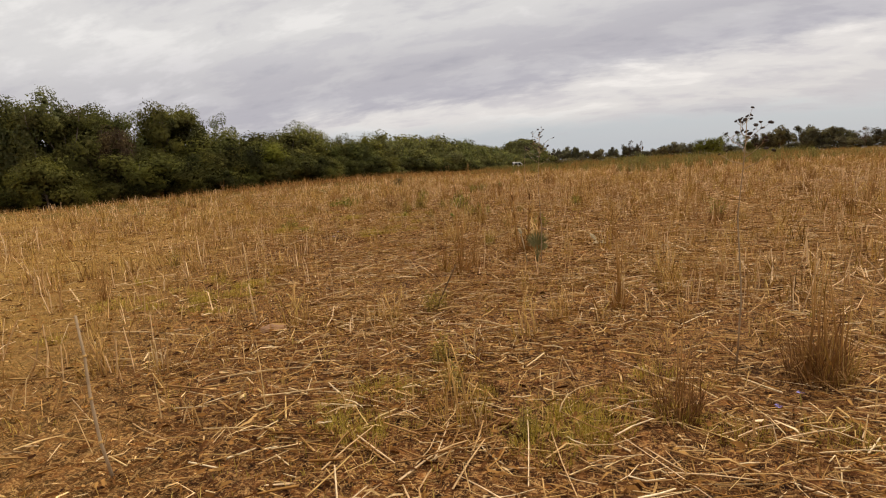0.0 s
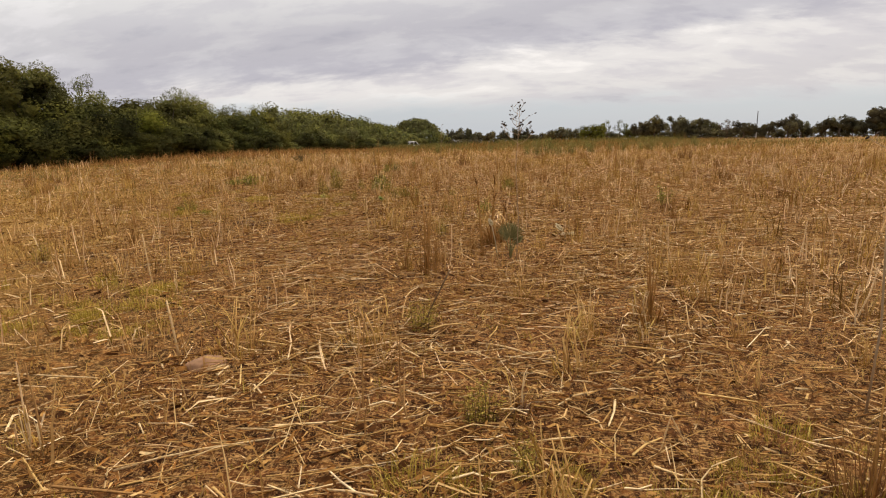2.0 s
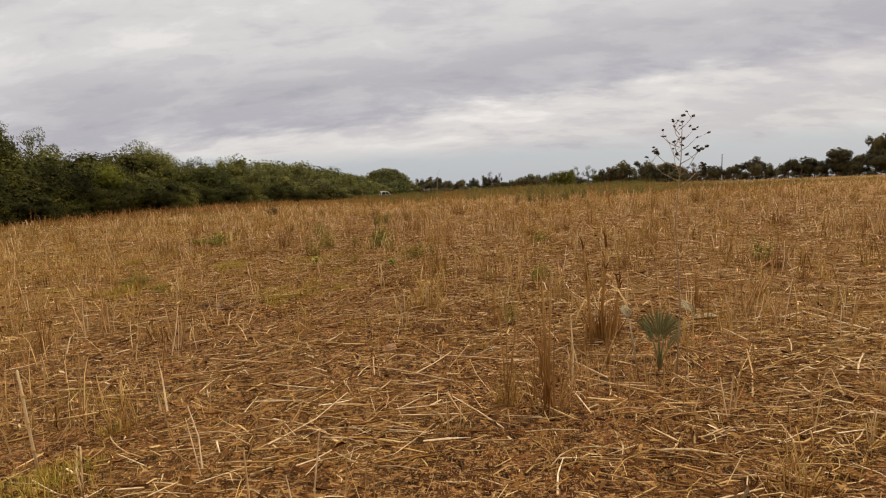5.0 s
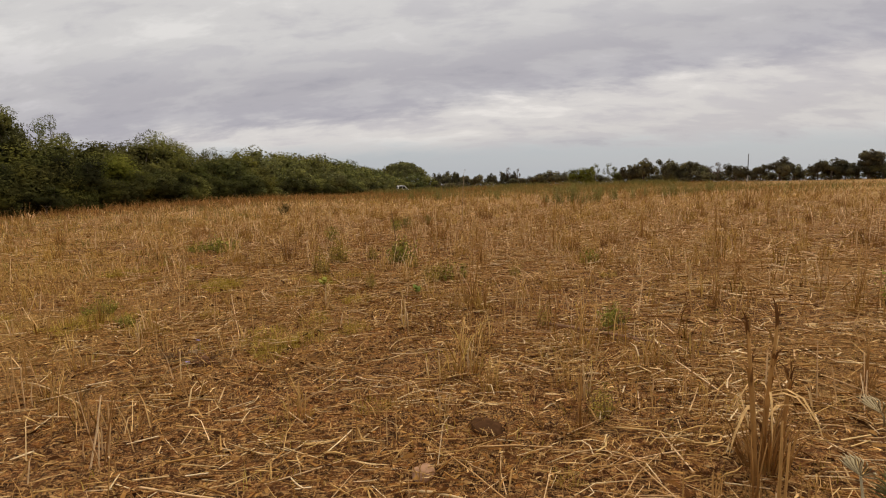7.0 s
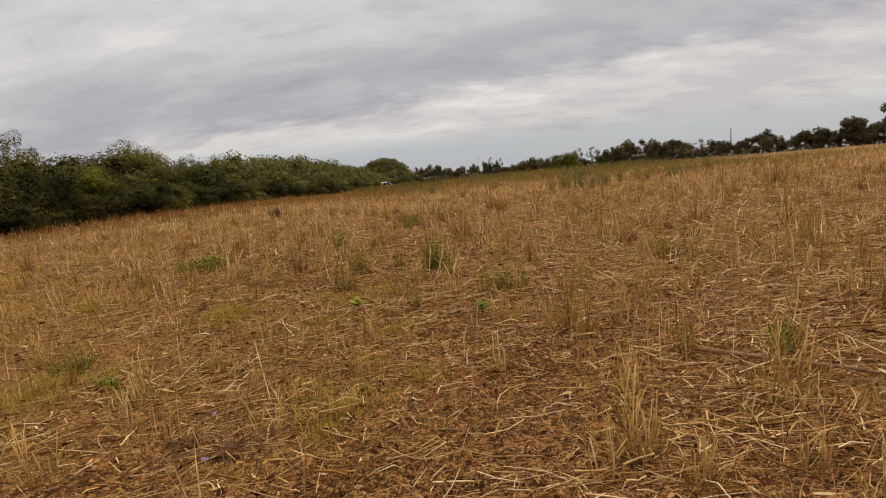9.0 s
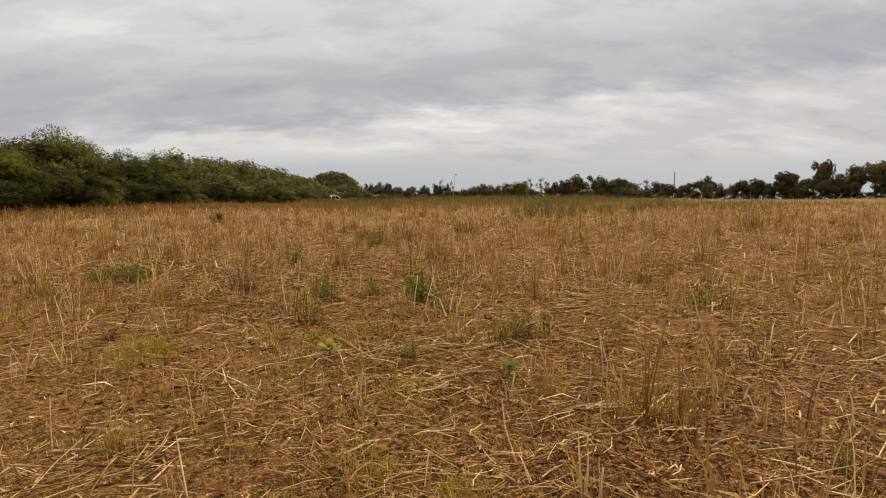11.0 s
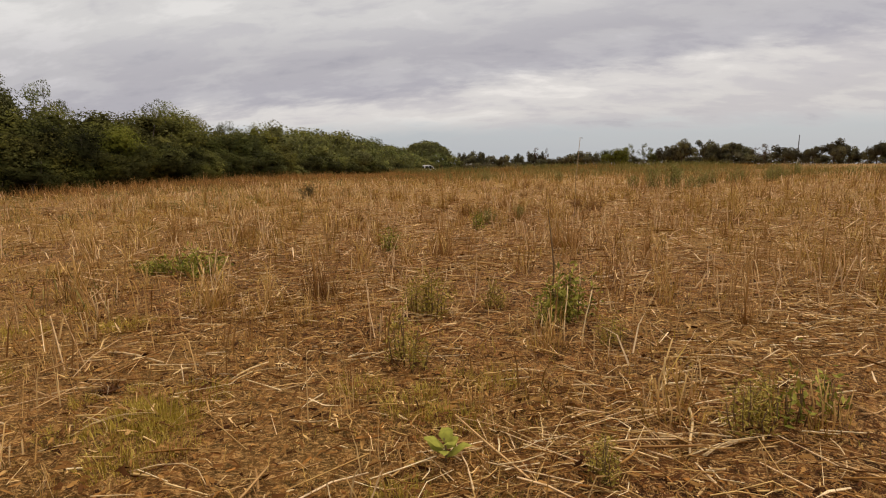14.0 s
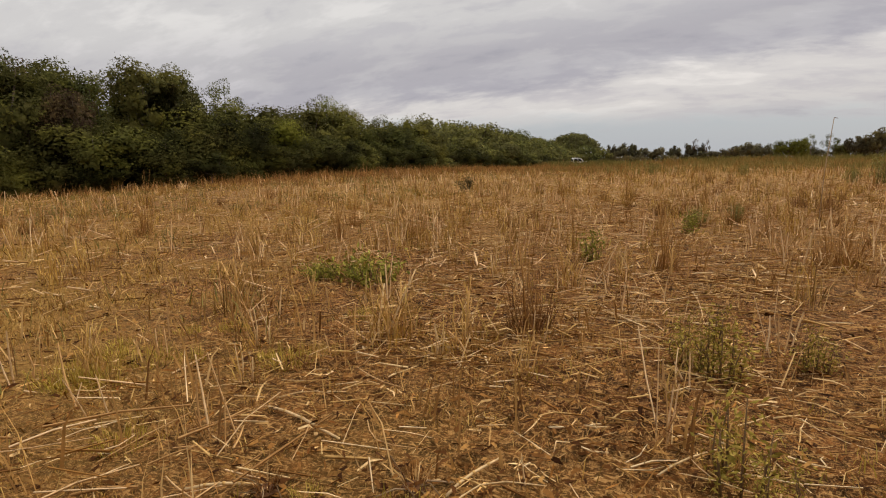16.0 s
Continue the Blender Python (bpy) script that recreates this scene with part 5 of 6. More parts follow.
def fan_mesh(hub, out, tilt, size, rays=17):
    side = out.cross(Vector((0, 0, 1)))
    up_ = (Vector((0, 0, 1)) * math.cos(radians(tilt)) + out * math.sin(radians(tilt))).normalized()
    norm = side.cross(up_)
    v, t = [], []
    for i in range(rays):
        a = radians(-62 + 124 * i / (rays - 1))
        d = up_ * math.cos(a) + side * math.sin(a)
        w = (up_ * -math.sin(a) + side * math.cos(a)) * size * 0.03
        L = size * (0.8 + 0.2 * math.cos(a))
        o = len(v)
        mid, tip = hub + d * L * 0.6 + norm * 0.012 * (1 if i % 2 else -1), hub + d * L - Vector((0, 0, 0.06 * size))
        v += [tuple(hub), tuple(mid - w), tuple(mid + norm * 0.01), tuple(mid + w), tuple(tip)]
        t += [(o, o + 1, o + 2), (o, o + 2, o + 3), (o + 1, o + 4, o + 2), (o + 2, o + 4, o + 3)]
    return np.array(v), np.array(t)


fan_palm(-1.22, 7.6, [(250, 6, 0.22, 0.22, PALMLEAF), (20, 16, 0.20, 0.21, PALMLEAF), (160, 20, 0.19, 0.2, PALMLEAF), (330, 32, 0.15, 0.17, PALMLEAF), (90, 10, 0.23, 0.22, PALMLEAF)], "grey-green fan palm seedling growing in the stubble")
fan_palm(-1.36, 7.64, [(200, 18, 0.38, 0.11, DEADPALM)], "bleached dead fan palm leaf on a long stalk")
fan_palm(-0.52, 8.95, [(200, 35, 0.08, 0.17, DEADPALM), (280, 70, 0.06, 0.15, DEADPALM)], "grey dried fan palm leaf lying in straw")


def broadleaf(x, y, size, label, turn, mat):
    rs = np.random.default_rng(int(turn))
    root = thing("broadleaf_seedling", label, "seedling", at_ground(x, y, turn))
    part("stem", mesh_np("stem", *tube([(0, 0, -0.02), (0.01, 0, size * 0.6), (0, 0.01, size)], [0.006, 0.005, 0.003], 5), STEM), None, root)
    for k in range(7):
        a, z = k * 2.3, size * (0.35 + 0.09 * k)
        d, s_ = Vector((math.cos(a), math.sin(a), 0.65)), Vector((-math.sin(a), math.cos(a), 0))
        L, W = size * rs.uniform(0.75, 1.0) * (1 - 0.06 * k), size * 0.25
        o = Vector((0, 0, z))
        pts = [o, o + d * L * 0.35 + s_ * W, o + d * L * 0.35 + Vector((0, 0, 0.01)), o + d * L * 0.35 - s_ * W, o + d * L * 0.7 + s_ * W * 0.75, o + d * L * 0.72, o + d * L * 0.7 - s_ * W * 0.75, o + d * L - Vector((0, 0, 0.25 * L))]
        t = [(0, 1, 2), (0, 2, 3), (1, 4, 5), (1, 5, 2), (2, 5, 6), (2, 6, 3), (4, 7, 5), (5, 7, 6)]
        part("leaf", mesh_np("leaf", np.array([tuple(p) for p in pts]), np.array(t), mat, True), None, root)


broadleaf(-5.36, 13.17, 0.14, "young plant with broad bright green leaves", 15, WEED)
broadleaf(-3.95, 12.62, 0.13, "small seedling with broad dark green leaves", 80, BROADLEAF)


def stick(a, b, radius, mat, label, name="fallen_stalk", category="stalk", lift=(0.015, 0.02), ringed=True):
    """A stalk from a to b lying on, or leaning over, the ground."""
    za, zb = gz(*a) + lift[0], gz(*b) + lift[1]
    pa, pb = Vector((*a, za)), Vector((*b, zb))
    root = thing(name, label, category, Matrix.Translation(pa))
    d = pb - pa
    q = Vector((-d.y, d.x, 0)).normalized()
    pts = [d * f + q * d.length * 0.02 * math.sin(f * 5) + Vector((0, 0, 0.012 * math.sin(f * 3.1))) for f in (0, 0.25, 0.5, 0.75, 1.0)]
    part("culm", mesh_np("culm", *tube([tuple(p) for p in pts], [radius, radius * 0.95, radius * 0.9, radius * 0.85, radius * 0.7], 7), mat), None, root)
    for p in pts[1:4] if ringed else ():
        part("node_ring", mesh_np("node_ring", *tube([tuple(p - d.normalized() * 0.006), tuple(p + d.normalized() * 0.006)], [radius * 1.18, radius * 1.18], 7), STALK), None, root)
    return root


LYING = [((-4.6, 12.8), (-4.1, 11.95), 0.008), ((-4.73, 12.33), (-4.34, 12.42), 0.009), ((-4.48, 12.58), (-4.15, 12.74), 0.007), ((-4.11, 14.5), (-4.2, 14.19), 0.011), ((-4.11, 13.96), (-4.24, 13.4), 0.011), ((-4.46, 13.61), (-4.16, 13.54), 0.009),
         ((-4.19, 13.41), (-3.93, 13.6), 0.008), ((-8.0, 14.43), (-7.43, 14.24), 0.011), ((-6.82, 13.99), (-6.71, 14.32), 0.009), ((-6.09, 14.39), (-5.84, 14.71), 0.007), ((-7.81, 13.7), (-7.53, 13.82), 0.009), ((-4.82, 4.03), (-3.7, 4.14), 0.009)]
LYING += [((-1.38, 4.86), (-1.0, 4.66), 0.009), ((-1.22, 4.51), (-0.89, 4.75), 0.008), ((-3.45, 7.76), (-2.58, 7.35), 0.007), ((-1.58, 6.36), (-1.26, 6.32), 0.009), ((-3.32, 8.01), (-2.99, 7.95), 0.011), ((-2.81, 9.45), (-2.73, 9.32), 0.012), ((-6.62, 9.37), (-5.79, 8.97), 0.008),
          ((-4.3, 13.6), (-4.0, 13.62), 0.008), ((-6.9, 8.0), (-6.3, 8.5), 0.007), ((-2.9, 3.2), (-2.2, 3.5), 0.007), ((-1.9, 3.1), (-1.4, 3.0), 0.007), ((0.4, 5.9), (0.95, 5.7), 0.007)]
for a, b, r in LYING:
    stick(a, b, r * 0.72, BONE, "pale bleached stalk lying on the straw")
# more lying stalks beside the walk, each its own, of a few shapes
sk = np.random.default_rng(77)
STALK_SHAPES = []
for k in range(14):
    L, r_, b_ = sk.uniform(0.16, 0.46), sk.uniform(0.0022, 0.0041), sk.normal() * 0.06
    pts = [(f * L, b_ * math.sin(f * 3.1) * L * 2, 0.004 * math.sin(f * 7 + k)) for f in (0, 0.22, 0.45, 0.7, 1.0)]
    STALK_SHAPES.append(mesh_np("stalk", *tube(pts, [r_, r_ * 1.02, r_ * 0.95, r_ * 0.85, r_ * 0.6], 5), (BONE, STALK, DRIFT)[k % 3]))
placed = 0
while placed < 290:
    x, y = sk.uniform(-9.0, 1.8), sk.uniform(2.4, 16.5)
    if near_walk(x, y) > 2.7 or sk.uniform() > 0.15 + 0.85 * patchy(x, y, 0.9, 0.15):
        continue
    ob = tagged(new("fallen_stalk", STALK_SHAPES[placed % 14]), "dry pale stalk lying loose on the straw", "stalk", "fallen stalks beside the walk")
    ob.matrix_basis = pose(x, y, gz(x, y) + sk.uniform(0.012, 0.04), 0, sk.normal() * 4, math.degrees(sk.normal(0.1, 0.7)))
    placed += 1
branch_root = thing("fallen_branch", "grey-brown fallen branch lying in the stubble", "branch", at_ground(-2.36, 11.22))
part("limb", mesh_np("limb", *tube([(0, 0, 0.03), (0.18, -0.19, 0.05), (0.42, -0.3, 0.035), (0.7, -0.58, 0.06), (0.95, -0.72, 0.04), (1.3, -0.98, 0.03)], [0.015, 0.018, 0.016, 0.012, 0.010, 0.006], 8), LOG, True), None, branch_root)
knot = bmesh.new()
bmesh.ops.create_icosphere(knot, subdivisions=3, radius=1, matrix=Matrix.Translation((0.4, -0.3, 0.045)) @ Matrix.Diagonal((0.045, 0.035, 0.035, 1)))
for v in knot.verts:
    v.co += Vector((1, 1, 1)) * 0.016 * noise.noise(v.co * 28)
part("knot", knot, LOG, branch_root, "gnarled reddish root end")
part("twig", mesh_np("twig", *tube([(0.42, -0.3, 0.035), (0.6, -0.28, 0.1), (0.82, -0.36, 0.13)], [0.008, 0.006, 0.003], 5), LOG, True), None, branch_root)
part("twig", mesh_np("twig", *tube([(0.7, -0.58, 0.06), (0.78, -0.78, 0.05), (0.9, -0.95, 0.03)], [0.007, 0.005, 0.003], 5), LOG, True), None, branch_root)
for a, b, r, h in (((-2.39, 1.98), (-2.6, 2.06), 0.0085, 0.78), ((-4.70, 6.18), (-4.73, 6.16), 0.0075, 0.54), ((-3.39, 4.51), (-3.42, 4.49), 0.0075, 0.39), ((-7.92, 15.6), (-7.74, 15.75), 0.007, 0.5), ((-7.95, 15.56), (-7.97, 15.7), 0.007, 0.4),
                   ((-4.6, 14.95), (-4.52, 15.2), 0.0055, 0.36), ((-4.72, 14.98), (-4.7, 15.2), 0.005, 0.38)):
    stick(a, b, r, PALESTEM if r > 0.008 else BONE, "bleached stalk leaning out of the stubble", "leaning_stalk", "stalk", (-0.02, h))


def cane_clump(x, y, canes, droops, seed):
    """A withered clump: stout brown canes with ragged heads, and long pale leaves that hang over from them."""
    rs = np.random.default_rng(seed)
    root = thing("cane_clump", "withered brown cane clump with drooping pale leaves", "stubble", at_ground(x, y))
    for dx, dy, lean_x, lean_y, h in canes:
        pts = [(dx, dy, -0.03), (dx + lean_x * 0.3, dy + lean_y * 0.3, h * 0.4), (dx + lean_x * 0.65, dy + lean_y * 0.65, h * 0.72), (dx + lean_x, dy + lean_y, h)]
        cane = part("cane", mesh_np("cane", *tube(pts, [0.016, 0.013, 0.011, 0.006], 6), RUST), None, root, "stout brown cane")
        n = 26
        f = rs.uniform(0.05, 1.0, n) ** 0.8
        base = np.stack([dx + lean_x * f, dy + lean_y * f, h * f], 1)
        part("sheath", mesh_np("sheath", *blades(base, rs.uniform(0.05, 0.16, n), rs.uniform(0.008, 0.02, n), rs.uniform(0, 6.28, n), rs.uniform(0.1, 0.7, n), rs), DARKRUST), None, cane, "ragged dark brown leaf sheaths")
    for k in range(droops):
        a, h, L = rs.uniform(0, 6.28), rs.uniform(0.22, 0.5), rs.uniform(0.18, 0.4)
        d, w = Vector((math.cos(a), math.sin(a), 0)), rs.uniform(0.003, 0.008)
        q = Vector((-math.sin(a), math.cos(a), 0.25))
        v, t = [], []
        for i, (f, z, k_) in enumerate(((0.0, 0.0, 0.6), (0.3, 0.16, 1.0), (0.58, 0.12, 1.0), (0.82, -0.14, 0.8), (0.95, -0.42, 0.1))):
            p = d * L * f + Vector((0, 0, h + L * z))
            v += [tuple(p - q * w * k_), tuple(p + q * w * k_)]
            if i:
                t += [(2 * i - 2, 2 * i - 1, 2 * i + 1), (2 * i - 2, 2 * i + 1, 2 * i)]
        part("hanging_leaf", mesh_np("hanging_leaf", np.array(v), np.array(t), HUSK, True), None, root, "long pale dry leaf")
    n = 150
    a = rs.uniform(0, 6.28, n)
    base = np.stack([np.cos(a), np.sin(a), 0 * a], 1) * (0.13 * rs.uniform(0, 1, n) ** 0.5)[:, None]
    part("leafy_base", mesh_np("leafy_base", *blades(base, rs.uniform(0.12, 0.38, n), rs.uniform(0.005, 0.014, n), a, rs.uniform(0.1, 1.0, n), rs), RUST), None, root, "rusty brown leaves")


cane_clump(-1.46, 8.36, ((-0.13, -0.2, -0.05, 0.03, 0.78), (-0.02, 0.0, 0.05, 0.0, 0.76), (0.1, 0.06, 0.06, 0.05, 0.5)), 11, 4)
stick((-1.84, 5.21), (-1.62, 5.27), 0.008, STEM, "dark curved twig leaning out of the straw", "leaning_twig", "twig", (-0.02, 0.44), False)


def lump(x, y, sx, sy, sz, mat, name, label, category, seed):
    bm = bmesh.new()
    bmesh.ops.create_icosphere(bm, subdivisions=3, radius=1)
    for v in bm.verts:
        v.co *= 1 + 0.22 * noise.noise(v.co * 1.6 + Vector((seed, 0, 0))) + 0.08 * noise.noise(v.co * 5 + Vector((0, seed, 0)))
        v.co = Vector((v.co.x * sx, v.co.y * sy, v.co.z * sz))
    me = bpy.data.meshes.new(name)
    bm.to_mesh(me)
    bm.free()
    me.materials.append(mat)
    me.polygons.foreach_set("use_smooth", np.ones(len(me.polygons), bool))
    ob = tagged(new(name, me), label, category)
    ob.matrix_basis = at_ground(x, y, seed * 40)


lump(-3.11, 4.36, 0.13, 0.09, 0.05, STONE, "stone", "flat pale earthy stone half sunk in soil", "stone", 1)
lump(-3.24, 8.21, 0.08, 0.06, 0.04, STONE, "stone", "small pale earthy stone in the straw", "stone", 2)
lump(-2.93, 8.8, 0.14, 0.10, 0.035, DUNG, "dung_pat", "dark dry dung pat lying in the straw", "dung", 3)


UPROOTED = ((-5.42, 9.98, 0.24, 22), (-5.7, 10.08, 0.15, 14), (-3.17, 9.69, 0.09, 6), (-7.5, 13.8, 0.10, 6), (-1.07, 3.91, 0.13, 9), (-6.95, 14.0, 0.11, 9))


def uprooted_clump(x, y, size, stalks, seed, turn=0):
    """A torn-out stubble clump: a ball of dark earth with roots and stalks sprawling from it."""
    rs = np.random.default_rng(seed)
    root = thing("uprooted_clump", "uprooted stubble clump with dark earth on its roots", "stubble", at_ground(x, y, turn))
    bm = bmesh.new()
    bmesh.ops.create_icosphere(bm, subdivisions=3, radius=1)
    for v in bm.verts:
        v.co *= 1 + 0.35 * noise.noise(v.co * 1.9 + Vector((seed, 0, 0))) + 0.18 * noise.noise(v.co * 5 + Vector((0, seed, 0)))
        v.co = Vector((v.co.x * size * 0.5, v.co.y * size * 0.4, v.co.z * size * 0.24 + 0.01))
    part("earth_ball", bm, EARTH, root, "dark clod of earth")
    for k in range(stalks):
        a, L = rs.uniform(0, 6.28), size * rs.uniform(0.7, 1.7)
        d = Vector((math.cos(a), math.sin(a), rs.uniform(-0.02, 0.4)))
        L = max(L, 0.14)
        o = Vector((rs.normal() * size * 0.15, rs.normal() * size * 0.12, size * 0.14))
        mid = o + d * L * 0.5 + Vector((rs.normal() * 0.02, rs.normal() * 0.02, 0.02))
        end = o + d * L + Vector((0, 0, -size * 0.1))
        end.z = max(end.z, 0.01)
        r = rs.uniform(0.0022, 0.0045)
        part("stalk", mesh_np("stalk", *tube([tuple(o), tuple(mid), tuple(end)], [r, r * 0.9, r * 0.6], 5), (STEM, STEM, PALESTEM, STALK)[k % 4]), None, root)
    n = 60
    a = rs.uniform(0, 6.28, n)
    base = np.stack([np.cos(a) * size * 0.3, np.sin(a) * size * 0.25, rs.uniform(0.0, size * 0.2, n)], 1)
    part("root_tangle", mesh_np("root_tangle", *blades(base, rs.uniform(0.05, 0.16, n), rs.uniform(0.002, 0.005, n), a, rs.uniform(0.5, 1.12, n), rs), CHAFF), None, root)


for k, (x, y, size, stalks) in enumerate(UPROOTED):
    uprooted_clump(x, y, size, stalks, k + 5, k * 70)


def flower(x, y, seed):
    rs = np.random.default_rng(seed)
    root = thing("wild_flower", "tiny violet wild flower on a thin stem", "flower", at_ground(x, y, seed * 50))
    part("stem", mesh_np("stem", *tube([(0, 0, -0.01), (0.01, 0, 0.09)], [0.002, 0.0015], 5), WEED), None, root)
    for k in range(5):
        a = k * 1.2566
        c_ = np.array([(0.01 + 0.012 * math.cos(a), 0.012 * math.sin(a), 0.095)])
        part("petal", mesh_np("petal", *leaves(c_, [0.02], rs, 0.7, 1.0), BLOSSOM), None, root)


for k, (x, y) in enumerate(((-5.45, 9.75), (-5.65, 10.3), (0.9, 3.5), (0.75, 3.3))):
    flower(x, y, k + 1)

# ---- straw, grass and weeds that nobody could count ----


def field_spots(n, box, keep, rs):
    """n random spots in a box of the plan, thinned by keep(x, y)."""
    x, y = rs.uniform(box[0], box[1], n), rs.uniform(box[2], box[3], n)
    m = rs.uniform(0, 1, n) < keep(x, y)
    return x[m], y[m]


def seen_side(x, y):
    """The part of the plan in front of the walk."""
    return (y > 1.2 - 0.1 * x) & (np.abs(x + 3.5) < 1.5 * (y + 3.0))


def bare_side(x, y):
    """1 on the barer strip beyond the walk's hedge side, 0 elsewhere."""
    return np.clip((-0.45 * y - 0.5 - x) / 1.3, 0, 1) * np.clip((24 - y) / 6, 0, 1)


rs = np.random.default_rng(11)
# lying straw near the walk
x, y = field_spots(205000, (-22, 11, 1.2, 29), lambda x, y: seen_side(x, y) * (0.16 + 0.84 * patchy(x, y, 1.3) ** 1.6) * (1 - 0.4 * bare_side(x, y)) * (1 + 0.5 * np.clip((x + 4) / 4, 0, 1)) * (1 - 0.65 * turf(x, y)) / (1 + (near_walk(x, y) / 5.4) ** 2), rs)
n = len(x)
length = 0.05 + rs.gamma(2.2, 0.055, n).clip(0, 0.6)
az = np.where(rs.uniform(0, 1, n) < 0.5, rs.normal(0.1, 0.4, n), rs.uniform(0, 6.28, n))
pitch = np.abs(rs.normal(0, 0.08, n)) * np.where(length > 0.25, 0.4, 1)
base = np.stack([x, y, ground_z(x, y) + 0.004 + rs.uniform(0, 1, n) ** 2 * 0.06], 1)
thick, bent = (0.0012 + rs.gamma(1.7, 0.0011, n).clip(0, 0.006)) * (1 + 0.09 * near_walk(x, y)), near_walk(x, y) < 1.4
v, t = join(straws(base[bent], length[bent], thick[bent], az[bent], pitch[bent], rs.normal(0, 0.10, bent.sum())), straws(base[~bent], length[~bent], thick[~bent], az[~bent], pitch[~bent]))
tagged(new("straw_litter", mesh_np("straw_litter", v, t, STRAW)), "pale chopped straw lying thick on the soil", "straw", kind="stuff")
# thin stalks standing singly and in loose groups
x, y = field_spots(5200, (-30, 22, 3, 44), lambda x, y: seen_side(x, y) * (1 - 0.8 * turf(x, y)) * (0.06 + 0.94 * patchy(x, y, 1.5, 1.1) ** 2) * np.clip(near_walk(x, y) / 4, 0.12, 1) / (1 + (near_walk(x, y) / 13) ** 2), rs)
x, y = np.repeat(x, 6) + rs.normal(0, 0.10, 6 * len(x)), np.repeat(y, 6) + rs.normal(0, 0.10, 6 * len(y))
n = len(x)
base = np.stack([x, y, ground_z(x, y) - 0.01], 1)
v, t = straws(base, rs.uniform(0.12, 0.5, n), rs.uniform(0.0024, 0.0052, n) * (1 + near_walk(x, y) / 8.5), rs.uniform(0, 6.28, n), np.pi / 2 - np.abs(rs.normal(0, 0.3, n)), rs.normal(0, 0.04, n))
tagged(new("standing_stalks", mesh_np("standing_stalks", v, t, DRIFT)), "thin dry stalks standing among the straw", "stubble", kind="stuff")
# short curled brown chaff, matted on the soil
x, y = field_spots(380000, (-16, 6, 1.2, 22), lambda x, y: seen_side(x, y) * (0.15 + 0.85 * patchy(x, y, 2.1, 0.4)) * (0.25 + 0.75 * patchy(x, y, 0.75, 2.9)) / (1 + (near_walk(x, y) / 3.2) ** 2), rs)
n = len(x)
base = np.stack([x, y, ground_z(x, y) + rs.uniform(-0.004, 1.0, n) * (0.008 + 0.045 * patchy(x, y, 9.0, 1.2))], 1)
v, t = flakes(base, rs.uniform(0.025, 0.11, n), rs.uniform(0.003, 0.0105, n) * (1 + 0.06 * near_walk(x, y)), rs.uniform(0, 6.28, n), rs.normal(0, 0.26, n), rs)
tagged(new("brown_chaff", mesh_np("brown_chaff", v, t, CHAFF)), "short curled brown chaff matted over the soil", "chaff", kind="stuff")
# broad brown scraps of leaf, crumpled on the soil
x, y = field_spots(120000, (-14, 5, 1.2, 20), lambda x, y: seen_side(x, y) * (0.25 + 0.75 * patchy(x, y, 3.1, 0.9)) / (1 + (near_walk(x, y) / 3.0) ** 2), rs)
n = len(x)
base = np.stack([x, y, ground_z(x, y) + rs.uniform(0.002, 0.045, n)], 1)
v, t = flakes(base, rs.uniform(0.03, 0.10, n), rs.uniform(0.009, 0.022, n), rs.uniform(0, 6.28, n), rs.normal(0, 0.35, n), rs)
tagged(new("leaf_scraps", mesh_np("leaf_scraps", v, t, SCRAP)), "crumpled brown scraps of dead leaf on the soil", "leaves", kind="stuff")
# broad dry leaves, curled over the straw
x, y = field_spots(62000, (-26, 16, 1.2, 34), lambda x, y: seen_side(x, y) * (0.12 + 0.88 * patchy(x, y, 1.3, 0.7) ** 1.4) * (1 - 0.5 * bare_side(x, y)) * (1 - 0.6 * turf(x, y)) / (1 + (near_walk(x, y) / 6) ** 2), rs)
n = len(x)
base = np.stack([x, y, ground_z(x, y) + rs.uniform(0.0, 0.06, n)], 1)
v, t = flakes(base, rs.uniform(0.06, 0.30, n), (0.0028 + rs.gamma(2.0, 0.0016, n).clip(0, 0.011)) * (1 + near_walk(x, y) / 6), np.where(rs.uniform(0, 1, n) < 0.4, rs.normal(0.1, 0.5, n), rs.uniform(0, 6.28, n)), rs.normal(0, 0.15, n), rs)
tagged(new("dry_leaf_litter", mesh_np("dry_leaf_litter", v, t, HUSK)), "curled pale dry leaves lying among the straw", "leaves", kind="stuff")
# broad dry leaves still standing, bent over at the tip
x, y = field_spots(16000, (-32, 26, 2.0, 50), lambda x, y: seen_side(x, y) * (1 - 0.75 * turf(x, y)) * (0.06 + 0.94 * patchy(x, y, 1.5, 1.1) ** 1.6) * np.clip(near_walk(x, y) / 3, 0.2, 1) / (1 + (near_walk(x, y) / 14) ** 2), rs)
x, y = np.repeat(x, 4) + rs.normal(0, 0.09, 4 * len(x)), np.repeat(y, 4) + rs.normal(0, 0.09, 4 * len(y))
n = len(x)
base = np.stack([x, y, ground_z(x, y) + rs.uniform(0.0, 0.16, n)], 1)
v, t = blades(base, rs.uniform(0.10, 0.34, n), rs.uniform(0.005, 0.012, n) * (1 + near_walk(x, y) / 14), rs.uniform(0, 6.28, n), rs.uniform(0.2, 1.12, n), rs)
tagged(new("bent_dry_leaves", mesh_np("bent_dry_leaves", v, t, HUSK)), "pale dry leaves standing bent among the stubble", "leaves", kind="stuff")
